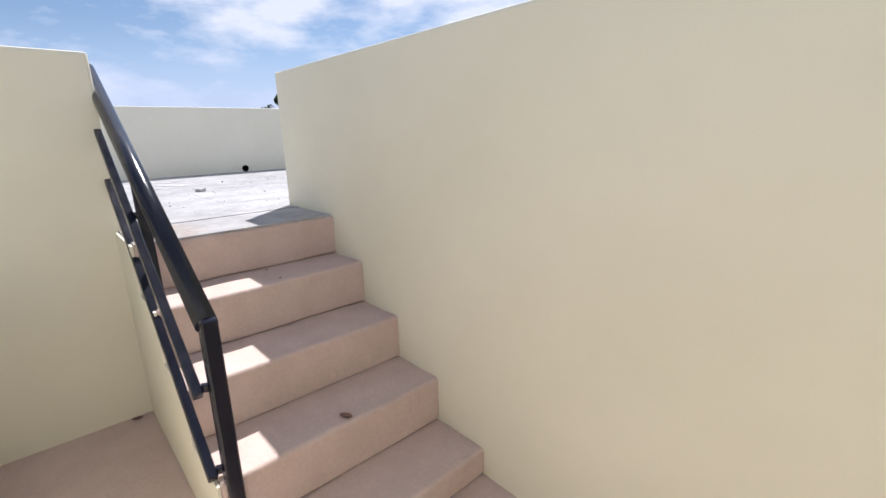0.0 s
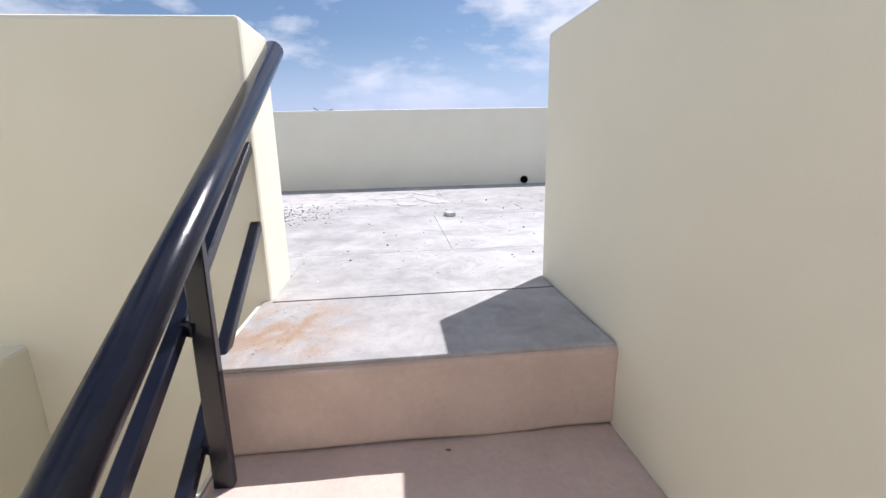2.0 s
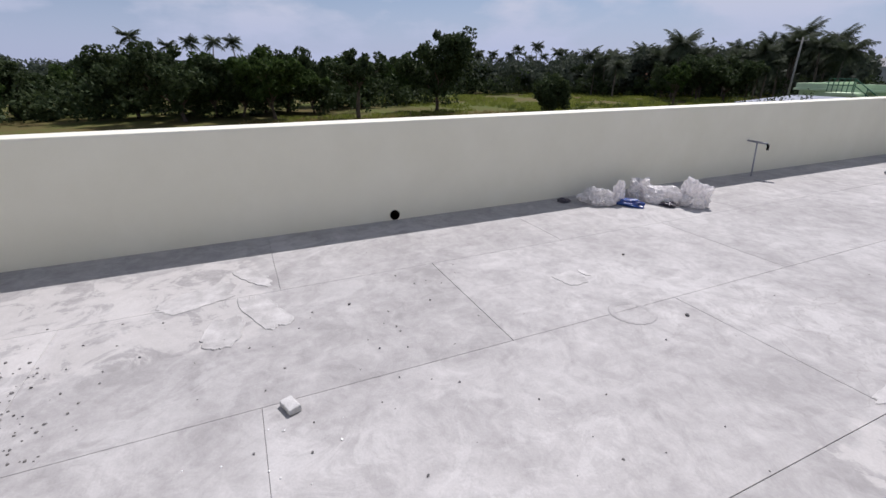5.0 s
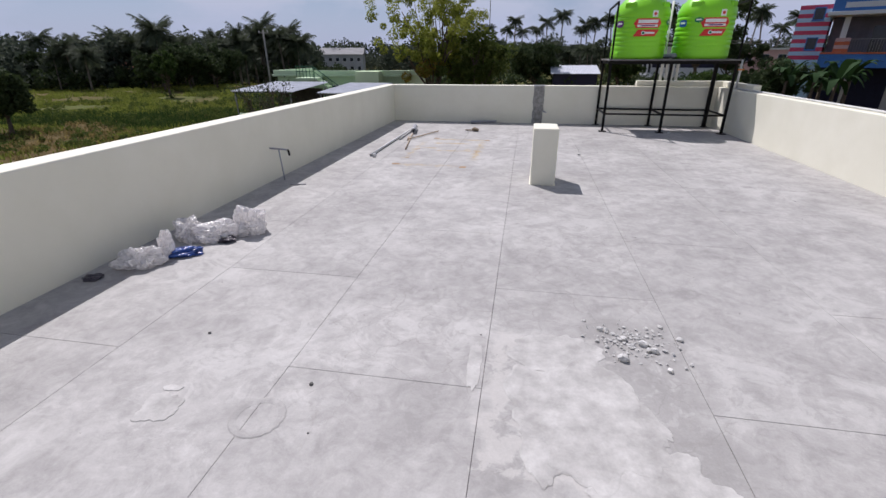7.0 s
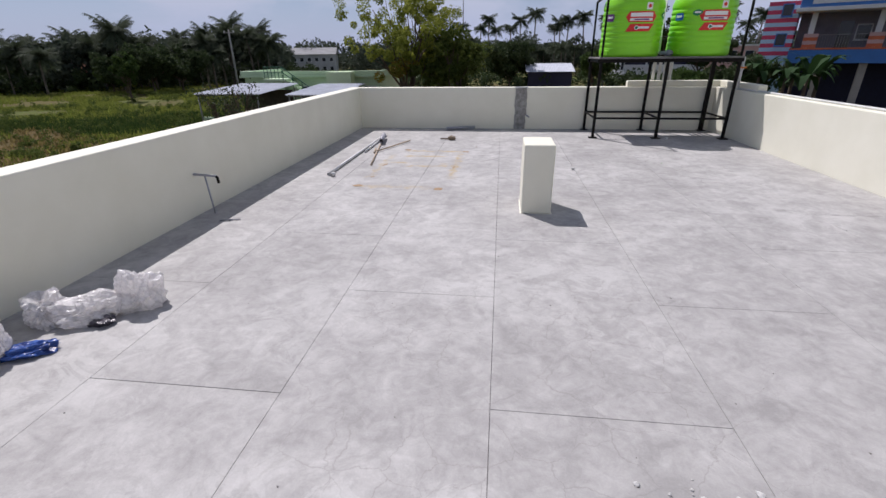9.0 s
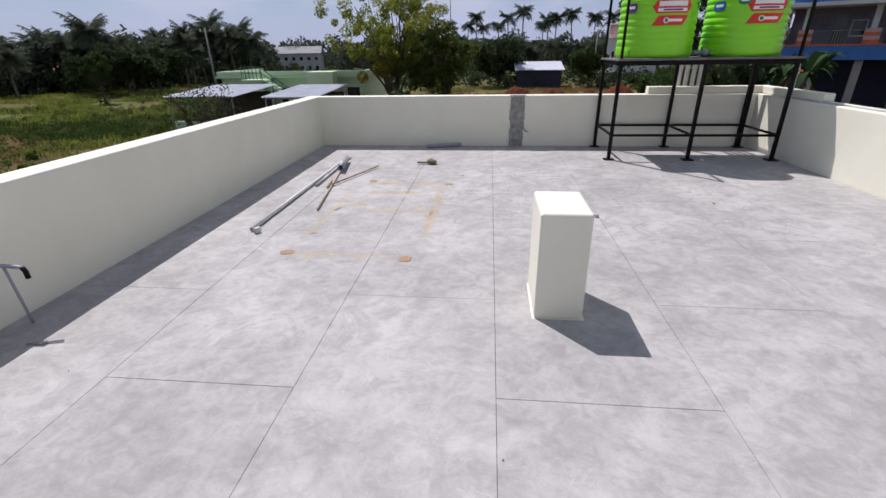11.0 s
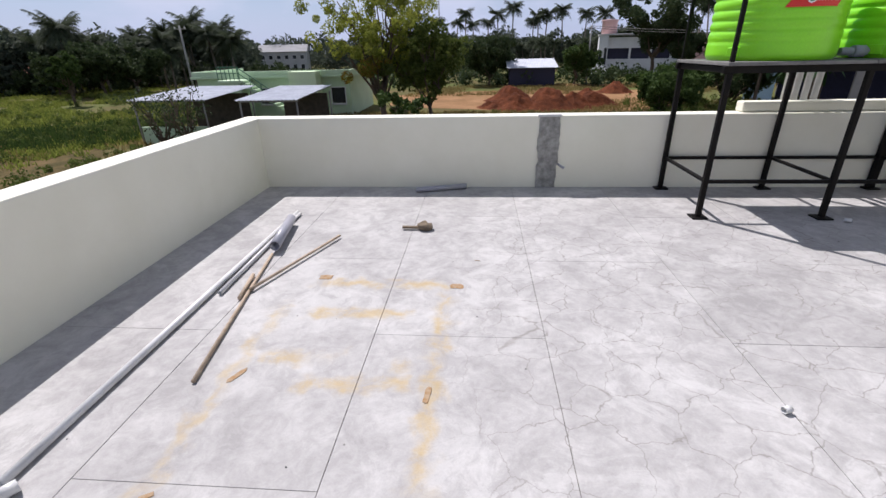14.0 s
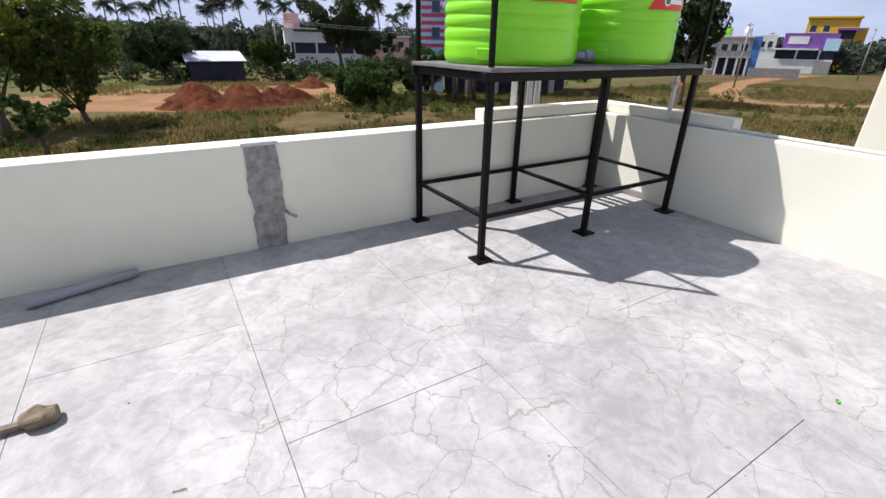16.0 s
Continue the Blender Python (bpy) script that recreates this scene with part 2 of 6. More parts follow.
def floor_material():
    mt = bpy.data.materials.new("grey_screed")
    mt.use_nodes = True
    nt = mt.node_tree
    L = nt.links.new
    b = nt.nodes["Principled BSDF"]
    b.inputs["Specular IOR Level"].default_value = 0.3
    geo = node(mt, "ShaderNodeNewGeometry")
    P = geo.outputs["Position"]
    sep = node(mt, "ShaderNodeSeparateXYZ")
    L(P, sep.inputs[0])
    wob = node(mt, "ShaderNodeTexNoise", Scale=9.0, Detail=5.0)
    L(P, wob.inputs["Vector"])
    woff = math_node(mt, "MULTIPLY", math_node(mt, "SUBTRACT", wob.outputs["Fac"], 0.5), 0.22)
    X = math_node(mt, "ADD", sep.outputs["X"], woff)
    Y = math_node(mt, "ADD", sep.outputs["Y"], woff)
    big = node(mt, "ShaderNodeTexNoise", Scale=1.1, Detail=8.0, Roughness=0.62)
    mid = node(mt, "ShaderNodeTexNoise", Scale=5.0, Detail=8.0, Roughness=0.68, Distortion=0.6)
    fine = node(mt, "ShaderNodeTexNoise", Scale=120.0, Detail=4.0)
    tro = node(mt, "ShaderNodeTexNoise", Scale=13.0, Detail=6.0, Roughness=0.6, Distortion=1.2)
    for n in (big, mid, fine, tro):
        L(P, n.inputs["Vector"])
    r1 = node(mt, "ShaderNodeValToRGB")
    r1.color_ramp.elements[0].position, r1.color_ramp.elements[1].position = 0.40, 0.62
    r1.color_ramp.elements[0].color, r1.color_ramp.elements[1].color = (0.30, 0.289, 0.285, 1), (0.475, 0.461, 0.452, 1)
    mixed = math_node(mt, "ADD", math_node(mt, "MULTIPLY", big.outputs["Fac"], 0.30), math_node(mt, "ADD", math_node(mt, "MULTIPLY", mid.outputs["Fac"], 0.42), math_node(mt, "MULTIPLY", tro.outputs["Fac"], 0.28)))
    L(mixed, r1.inputs["Fac"])
    col = r1.outputs["Color"]

    def lay(col, color, fac):
        m = node(mt, "ShaderNodeMix")
        m.data_type = "RGBA"
        L(fac, m.inputs[0])
        L(col, m.inputs[6])
        m.inputs[7].default_value = rgba(color)
        return m.outputs[2]

    # hairline cracks, only in parts of the screed
    vor = node(mt, "ShaderNodeTexVoronoi", Scale=4.2)
    vor.feature = "DISTANCE_TO_EDGE"
    vadd = node(mt, "ShaderNodeVectorMath")
    vadd.operation = "MULTIPLY_ADD"
    L(wob.outputs["Color"], vadd.inputs[0])
    vadd.inputs[1].default_value = (0.13, 0.13, 0)
    L(P, vadd.inputs[2])
    L(vadd.outputs[0], vor.inputs["Vector"])
    crack = smooth_node(mt, 0.014, 0.002, vor.outputs["Distance"])
    where = smooth_node(mt, 0.36, 0.46, big.outputs["Fac"])
    near = math_node(mt, "MAXIMUM", rect_mask(mt, X, Y, 2.2, 5.0, -3.6, -0.7, 0.3), math_node(mt, "MULTIPLY", rect_mask(mt, X, Y, 1.7, 3.6, -8.2, -5.8, 0.3), 0.45))
    crack = math_node(mt, "MULTIPLY", crack, math_node(mt, "MULTIPLY", near, where))
    col = lay(col, (0.22, 0.205, 0.19), math_node(mt, "MULTIPLY", crack, 0.75))
    # pale laitance drawn up by the trowel, in uneven smears
    smear = node(mt, "ShaderNodeTexNoise", Scale=3.4, Detail=9.0, Roughness=0.7, Distortion=1.6)
    L(P, smear.inputs["Vector"])
    pale = math_node(mt, "MULTIPLY", smooth_node(mt, 0.50, 0.56, smear.outputs["Fac"]), smooth_node(mt, 0.44, 0.60, big.outputs["Fac"]))
    col = lay(col, (0.53, 0.52, 0.51), math_node(mt, "MULTIPLY", pale, 0.42))
    damp = smooth_node(mt, 0.47, 0.36, smear.outputs["Fac"])
    col = lay(col, (0.30, 0.29, 0.285), math_node(mt, "MULTIPLY", damp, 0.45))
    # smoother, paler repair patches
    for x0, x1, y0, y1 in ((2.56, 3.14, -8.3, -7.45), (0.35, 1.25, -11.3, -9.7)):
        pm = rect_mask(mt, X, Y, x0, x1, y0, y1, 0.02)
        col = lay(col, (0.55, 0.53, 0.51), math_node(mt, "MULTIPLY", pm, math_node(mt, "MULTIPLY", smooth_node(mt, 0.43, 0.48, mid.outputs["Fac"]), 0.5)))
    # greyer slurry that ran off the repair by the rubble
    slur = math_node(mt, "MULTIPLY", rect_mask(mt, X, Y, 2.98, 3.42, -8.4, -7.25, 0.09), smooth_node(mt, 0.36, 0.5, tro.outputs["Fac"]))
    col = lay(col, (0.27, 0.26, 0.255), math_node(mt, "MULTIPLY", slur, 0.55))
    # rust left by a tank stand that once stood here: a frame of bands
    band = None
    for x0, x1, y0, y1 in ((1.10, 2.0, -3.98, -3.90), (1.22, 2.08, -2.14, -2.06), (1.10, 1.14, -3.6, -2.35), (1.99, 2.06, -3.6, -2.2), (1.22, 1.55, -2.86, -2.79), (1.30, 1.85, -2.47, -2.40), (1.45, 1.95, -3.03, -2.96), (1.83, 1.90, -2.92, -2.84)):
        rm = rect_mask(mt, X, Y, x0, x1, y0, y1, 0.04)
        band = rm if band is None else math_node(mt, "MAXIMUM", band, rm)
    spots = smooth_node(mt, 0.34, 0.62, mid.outputs["Fac"])
    col = lay(col, (0.43, 0.29, 0.08), math_node(mt, "MULTIPLY", math_node(mt, "MULTIPLY", band, spots), 0.6))
    # dirt blown along the foot of the long parapet and by the stair head
    dirt = math_node(mt, "MULTIPLY", rect_mask(mt, X, Y, 3.08, 3.42, -10.36, -10.10, 0.10), smooth_node(mt, 0.42, 0.6, mid.outputs["Fac"]))
    col = lay(col, (0.30, 0.18, 0.095), math_node(mt, "MULTIPLY", dirt, 0.8))
    hs = node(mt, "ShaderNodeHueSaturation")
    mr = node(mt, "ShaderNodeMapRange")
    mr.inputs["To Min"].default_value, mr.inputs["To Max"].default_value = 0.9, 1.1
    L(fine.outputs["Fac"], mr.inputs["Value"])
    oi = node(mt, "ShaderNodeObjectInfo")
    m2 = node(mt, "ShaderNodeMapRange")
    m2.inputs["To Min"].default_value, m2.inputs["To Max"].default_value = 0.96, 1.04
    L(oi.outputs["Random"], m2.inputs["Value"])
    L(math_node(mt, "MULTIPLY", mr.outputs["Result"], m2.outputs["Result"]), hs.inputs["Value"])
    L(col, hs.inputs["Color"])
    L(hs.outputs["Color"], b.inputs["Base Color"])
    b.inputs["Roughness"].default_value = 0.75
    hsum = math_node(mt, "ADD", math_node(mt, "MULTIPLY", fine.outputs["Fac"], 0.3), mid.outputs["Fac"])
    bp = node(mt, "ShaderNodeBump", Strength=0.32, Distance=0.006)
    L(hsum, bp.inputs["Height"])
    L(bp.outputs["Normal"], b.inputs["Normal"])
    return mt


def ground_material():
    mt = bpy.data.materials.new("field_ground")
    mt.use_nodes = True
    nt = mt.node_tree
    L = nt.links.new
    b = nt.nodes["Principled BSDF"]
    b.inputs["Roughness"].default_value = 0.95
    b.inputs["Specular IOR Level"].default_value = 0.1
    geo = node(mt, "ShaderNodeNewGeometry")
    P = geo.outputs["Position"]
    a = node(mt, "ShaderNodeTexNoise", Scale=0.06, Detail=8.0, Roughness=0.65)
    c = node(mt, "ShaderNodeTexNoise", Scale=0.8, Detail=9.0, Roughness=0.75)
    L(P, a.inputs["Vector"])
    L(P, c.inputs["Vector"])
    s = math_node(mt, "ADD", math_node(mt, "MULTIPLY", a.outputs["Fac"], 0.6), math_node(mt, "MULTIPLY", c.outputs["Fac"], 0.4))
    r = node(mt, "ShaderNodeValToRGB")
    els = r.color_ramp.elements
    els[0].position, els[0].color = 0.36, (0.14, 0.10, 0.045, 1)
    els[1].position, els[1].color = 0.66, (0.05, 0.075, 0.018, 1)
    e = els.new(0.47)
    e.color = (0.105, 0.09, 0.034, 1)
    e = els.new(0.56)
    e.color = (0.095, 0.115, 0.03, 1)
    L(s, r.inputs["Fac"])
    L(r.outputs["Color"], b.inputs["Base Color"])
    bp = node(mt, "ShaderNodeBump", Strength=0.8, Distance=0.08)
    L(c.outputs["Fac"], bp.inputs["Height"])
    L(bp.outputs["Normal"], b.inputs["Normal"])
    return mt


M_FLOOR = floor_material()
M_GROUND = ground_material()
M_DRYFIELD = mat("dry_field_edge", (0.15, 0.105, 0.05), (0.065, 0.055, 0.022), 0.95, scale=0.7, fine=5, bump=0.8, dist=0.06, spec=0.05, tone=0.4)
M_JOINT = mat("dirt_filled_joint", (0.34, 0.32, 0.30), (0.17, 0.16, 0.15), 0.95, scale=9, fine=120, bump=0.3)
M_PATCH = mat("pale_cement_skim", (0.55, 0.537, 0.525), (0.35, 0.338, 0.33), 0.85, scale=9, fine=90, bump=0.4)
M_SOIL = mat("red_soil", (0.16, 0.052, 0.024), (0.08, 0.028, 0.015), 0.95, scale=1.5, fine=9, bump=1.0, dist=0.08, spec=0.05, tone=0.3)
M_PALESOIL = mat("pale_earth", (0.31, 0.18, 0.095), (0.22, 0.125, 0.06), 0.95, scale=0.4, fine=6, bump=0.6, dist=0.04, spec=0.05, tone=0.3)

# ---------- mesh helpers ----------
def bm_box(bm, x0, x1, y0, y1, z0, z1, bevel=0.0, seg=2):
    r = bmesh.ops.create_cube(bm, size=1.0)
    vs = r["verts"]
    bmesh.ops.scale(bm, vec=(x1 - x0, y1 - y0, z1 - z0), verts=vs)
    bmesh.ops.translate(bm, vec=((x0 + x1) / 2, (y0 + y1) / 2, (z0 + z1) / 2), verts=vs)
    if bevel:
        es = list({e for v in vs for e in v.link_edges})
        bmesh.ops.bevel(bm, geom=es, offset=bevel, segments=seg, affect="EDGES", profile=0.5)
    return bm


def box(x0, x1, y0, y1, z0, z1, bevel=0.0, seg=2):
    return bm_box(bmesh.new(), x0, x1, y0, y1, z0, z1, bevel, seg)


def bm_tube(bm, pts, r, n=10, caps=True, taper=None):
    """A tube along points; taper gives the end radius."""
    pts = [Vector(p) for p in pts]
    rings = []
    for i, p in enumerate(pts):
        d = (pts[min(i + 1, len(pts) - 1)] - pts[max(i - 1, 0)]).normalized()
        up = Vector((0, 0, 1)) if abs(d.z) < 0.95 else Vector((1, 0, 0))
        s = d.cross(up).normalized()
        u = s.cross(d)
        rad = r if taper is None else r + (taper - r) * i / (len(pts) - 1)
        rings.append([bm.verts.new(p + s * math.cos(k * math.tau / n) * rad + u * math.sin(k * math.tau / n) * rad) for k in range(n)])
    for a, b_ in zip(rings, rings[1:]):
        for k in range(n):
            f = bm.faces.new((a[k], a[(k + 1) % n], b_[(k + 1) % n], b_[k]))
            f.smooth = n > 4
    if caps:
        bm.faces.new(rings[0])
        bm.faces.new(list(reversed(rings[-1])))
    return bm


def tube(pts, r, n=10, taper=None):
    return bm_tube(bmesh.new(), pts, r, n, True, taper)


def bar(a, b_, w, h):
    """A square-section steel bar between two points."""
    bm = bmesh.new()
    a, b_ = Vector(a), Vector(b_)
    d = (b_ - a).normalized()
    up = Vector((0, 0, 1)) if abs(d.z) < 0.95 else Vector((0, 1, 0))
    s = d.cross(up).normalized()
    u = s.cross(d)
    r = [[bm.verts.new(p + s * i * w / 2 + u * j * h / 2) for i, j in ((-1, -1), (1, -1), (1, 1), (-1, 1))] for p in (a, b_)]
    for k in range(4):
        bm.faces.new((r[0][k], r[0][(k + 1) % 4], r[1][(k + 1) % 4], r[1][k]))
    bm.faces.new(r[0][::-1])
    bm.faces.new(r[1])
    bmesh.ops.bevel(bm, geom=list(bm.edges), offset=min(w, h) * 0.12, segments=1, affect="EDGES")
    return bm


def lathe(profile, n=40, cx=0, cy=0):
    """A turned body from (radius, z) pairs."""
    bm = bmesh.new()
    rings = [[bm.verts.new((cx + r * math.cos(k * math.tau / n), cy + r * math.sin(k * math.tau / n), z)) for k in range(n)] for r, z in profile]
    for a, b_ in zip(rings, rings[1:]):
        for k in range(n):
            bm.faces.new((a[k], a[(k + 1) % n], b_[(k + 1) % n], b_[k])).smooth = True
    bm.faces.new(rings[0][::-1])
    bm.faces.new(rings[-1])
    return bm


def mesh_of(name, bm, material):
    bmesh.ops.recalc_face_normals(bm, faces=bm.faces)
    me = bpy.data.meshes.new(name)
    bm.to_mesh(me)
    bm.free()
    me.materials.append(material)
    return me


def part(name, bm, material, parent=None, label=""):
    ob = new(name, mesh_of(name, bm, material))
    if parent:
        ob.parent = parent
    if label:
        ob["label"] = label
    return ob


def thing(name, x, y, z, label, category, group="", kind="", rz=0):
    ob = new(name)
    ob.matrix_world = pose(x, y, z, 0, 0, rz)
    ob.empty_display_size = 0.1
    return tagged(ob, label, category, group, kind)


def solid(name, bm, material, label, category, group="", kind=""):
    return tagged(part(name, bm, material), label, category, group, kind)


def rough_up(bm, amount, scale, seed=0.0):
    for v in bm.verts:
        n = noise.noise_vector(v.co * scale + Vector((seed, seed * 1.7, seed * 0.3)))
        v.co += n * amount
    return bm

# ---------- structure ----------
P = 0.70          # parapet height
G = -3.6          # field level
EX, FX = 6.06, 6.26   # inner and outer face of the east parapet


def structure(name, bm, material, label):
    return solid(name, bm, material, label, name.split("_")[0], kind="structure")


def worn_wall(x0, x1, y0, y1, z0, z1, seed):
    """A plastered wall with softly uneven, rounded arrises."""
    bm = bmesh.new()
    bm_box(bm, x0, x1, y0, y1, z0, z1, 0.012, 2)
    return bm


wall_w = structure("wall_west", worn_wall(-0.2, 0.0, -11.57, 0.02, G, P, 1), M_CREAM, "cream painted parapet wall of the roof terrace")
cutter = part("cutter", tube([(-0.4, -8.72, 0.038), (0.2, -8.72, 0.038)], 0.0365, 20), M_CREAM)
cut = wall_w.modifiers.new("drain", "BOOLEAN")
cut.operation, cut.object = "DIFFERENCE", cutter
bpy.context.view_layer.update()
cut_mesh = bpy.data.meshes.new_from_object(wall_w.evaluated_get(bpy.context.evaluated_depsgraph_get()))
wall_w.modifiers.clear()
wall_w.data = cut_mesh
bpy.data.objects.remove(cutter)
structure("wall_west_low", worn_wall(-0.2, 0.0, -14.0, -11.572, G, 0.20, 2), M_CREAM, "low cream parapet section beyond the tall parapet")
structure("wall_north", worn_wall(-0.203, FX + 0.003, 0.0, 0.2, G, P, 3), M_CREAM, "cream painted parapet wall at the far end of the terrace")
structure("wall_east", worn_wall(EX, FX, -12.4, 0.02, G, P, 4), M_CREAM, "cream painted parapet wall lit by the sun")
structure("wall_south", worn_wall(-0.2, 2.81, -14.2, -14.003, G, P, 5), M_CREAM, "cream painted parapet wall")
structure("wall_stair_north", worn_wall(2.937, EX - 0.003, -9.51, -9.39, G, P, 6), M_STAIR_WALL, "pale yellow painted stairwell wall rising to the terrace")
structure("wall_stair_west", worn_wall(2.81, 3.05, -14.2, -10.3, G, P + 0.015, 7), M_STAIR_WALL, "pale yellow painted stair head wall beside the opening")
structure("wall_stair_south", worn_wall(3.053, EX - 0.003, -12.4, -12.2, G, P, 8), M_STAIR_WALL, "pale yellow painted stairwell wall")
structure("wall_stair_middle", worn_wall(3.04, EX + 0.01, -11.05, -10.93, -2.4, -0.08, 9), M_STAIR_WALL, "pale yellow half wall between the stair flights")
structure("floor_landing", box(3.045, EX + 0.005, -10.935, -9.505, -1.0, -0.87, 0.004), M_PINK, "pink cement landing of the stair")
structure("floor_stair_lower", box(3.053, EX - 0.003, -12.197, -11.053, -2.4, -2.2, 0.004), M_PINK, "pink cement floor of the lower stair flight")

# stair
stair = thing("staircase", 3.2, -9.92, -0.87, "pink cement staircase with rounded nosings up to the roof", "staircase", kind="structure")
EDGE = (3.435, 3.672, 3.925, 4.174, 4.42)
RISE = 0.19


def at_home(ob, parent):
    """Puts a part built in world coordinates under its thing."""
    ob.parent = parent
    ob.matrix_parent_inverse = parent.matrix_world.inverted()
    return ob


def wpart(name, bm, material, parent, label=""):
    return at_home(part(name, bm, material, None, label), parent)


bpy.context.view_layer.update()
for i, ex in enumerate(EDGE):
    z1 = -RISE * i
    z0 = -RISE * (i + 1) if i < 4 else -0.868
    bm = box(3.0 if i else 2.96, ex, -10.325, -9.503, z0 + 0.001, z1 - (0.006 if i == 0 else 0), 0.013, 3)
    bmesh.ops.subdivide_edges(bm, edges=[e for e in bm.edges if e.calc_length() > 0.3], cuts=8, use_grid_fill=True)
    wpart("step", rough_up(bm, 0.004, 6.0, i), M_PINK, stair)
wpart("screed_cap", box(2.95, 3.43, -10.322, -9.514, -0.008, 0.002, 0.003), M_FLOOR, stair, "weathered bare cement on the top step")
side = bmesh.new()
outline = [(3.05, -0.868)]
outline += [(3.05, -0.004)]
for i, ex in enumerate(EDGE):
    outline += [(ex - 0.004, -RISE * i - 0.004), (ex - 0.004, -RISE * (i + 1) - 0.004 if i < 4 else -0.868)]
fr = [side.verts.new((x, -10.334, z)) for x, z in outline]
bk = [side.verts.new((x, -10.3255, z)) for x, z in outline]
side.faces.new(fr)
side.faces.new(bk[::-1])
for k in range(len(fr)):
    side.faces.new((fr[k], fr[(k + 1) % len(fr)], bk[(k + 1) % len(fr)], bk[k]))
wpart("stringer_face", side, M_STAIR_WALL, stair, "pale yellow painted side of the steps")

# handrail
rail = thing("handrail", 4.2, -10.29, -0.76, "black enamelled steel handrail with two lower bars", "handrail")
bpy.context.view_layer.update()
RT, RB = Vector((2.80, -10.286, 0.680)), Vector((4.172, -10.29, -0.094))
wpart("top_tube", tube([RT, RB], 0.0285, 24), M_BLACK, rail)
wpart("post", bar((4.184, -10.29, -0.072), (4.172, -10.29, -0.758), 0.042, 0.042), M_BLACK, rail)
wpart("post", bar((3.492, -10.286, 0.285), (3.508, -10.286, -0.19), 0.02, 0.036), M_BLACK, rail)
for top, slope in ((0.42, -0.638), (0.22, -0.695)):
    a = Vector((2.985, -10.318, top - slope * 0.045))
    b_ = Vector((4.15, -10.334, top + slope * 1.12))
    wpart("lower_bar", bar(a, b_, 0.026, 0.026), M_BLACK, rail)
    for xx in (3.50, 4.13):
        zz = top + slope * (xx - 3.03)
        wpart("bracket", bar((xx, -10.322, zz), (xx + 0.008, -10.296, zz - 0.004), 0.018, 0.022), M_BLACK, rail)
wpart("wall_bracket", bar((2.95, -10.285, 0.60), (2.95, -10.302, 0.555), 0.018, 0.018), M_BLACK, rail)
wpart("wall_bracket", bar((2.90, -10.285, 0.625), (2.90, -10.302, 0.585), 0.018, 0.018), M_BLACK, rail)

# pipe through the west parapet
drain = thing("drain_pipe", -0.1, -8.72, 0.0, "black drain pipe opening at the foot of the parapet", "pipe")
bpy.context.view_layer.update()
dp = bmesh.new()
bm_tube(dp, [(-0.21, -8.72, 0.038), (0.006, -8.72, 0.038)], 0.036, 24, False)
bm_tube(dp, [(-0.21, -8.72, 0.038), (0.006, -8.72, 0.038)], 0.032, 24, False)
wpart("pipe_wall", dp, M_MATTBLACK, drain)
# black disc closing the pipe partway in
wpart("black_disc", tube([(-0.12, -8.72, 0.038), (-0.11, -8.72, 0.038)], 0.0318, 24), M_MATTBLACK, drain)

# bare cement strip in the north wall
strip = bmesh.new()
nz, nx = 16, 6
grid = [[strip.verts.new((2.785 + 0.20 * i / nx + (noise.noise((j * 0.9, i + 0.37, 0.2)) * 0.022 if i in (0, nx) else 0), -0.012 + noise.noise((i * 2.13, j * 1.37, 4.3)) * 0.009, 0.698 * j / nz)) for i in range(nx + 1)] for j in range(nz + 1)]
back = [[strip.verts.new((v.co.x, 0.002, v.co.z)) for v in row] for row in grid]
for j in range(nz):
    for i in range(nx):
        strip.faces.new((grid[j][i], grid[j][i + 1], grid[j + 1][i + 1], grid[j + 1][i]))
    strip.faces.new((grid[j][0], grid[j + 1][0], back[j + 1][0], back[j][0]))
    strip.faces.new((grid[j][nx], back[j][nx], back[j + 1][nx], grid[j + 1][nx]))
for i in range(nx):
    strip.faces.new((grid[nz][i], grid[nz][i + 1], back[nz][i + 1], back[nz][i]))
structure("trim_bare_column", strip, M_BARE, "unpainted grey cement column strip in the parapet")

structure("trim_column_cap", rough_up(box(2.775, 2.995, -0.016, 0.05, P - 0.012, P + 0.010, 0.005), 0.006, 24), M_STONE, "rough cement cap on the parapet above the bare column")

# raised coping on the north-east corner
cop = thing("coping", 6.16, 0.1, P, "raised cream painted coping round the parapet corner", "coping", kind="structure")
bpy.context.view_layer.update()
wpart("coping_north", box(4.66, FX - 0.002, 0.07, 0.198, P + 0.001, P + 0.095, 0.012), M_CREAM, cop)
wpart("coping_east", box(6.13, FX - 0.002, -1.15, 0.067, P + 0.001, P + 0.095, 0.012), M_CREAM, cop)

# slab under the screed
structure("floor", box(-0.002, 2.95, -14.0, -0.002, -0.15, -0.005), M_JOINT, "grey cement screed roof floor scored into staggered panels")
floor_ob = bpy.data.objects["floor"]
structure("floor_east", box(2.952, EX - 0.002, -9.388, -0.002, -0.15, -0.005), M_JOINT, "grey cement screed roof floor under the panels")

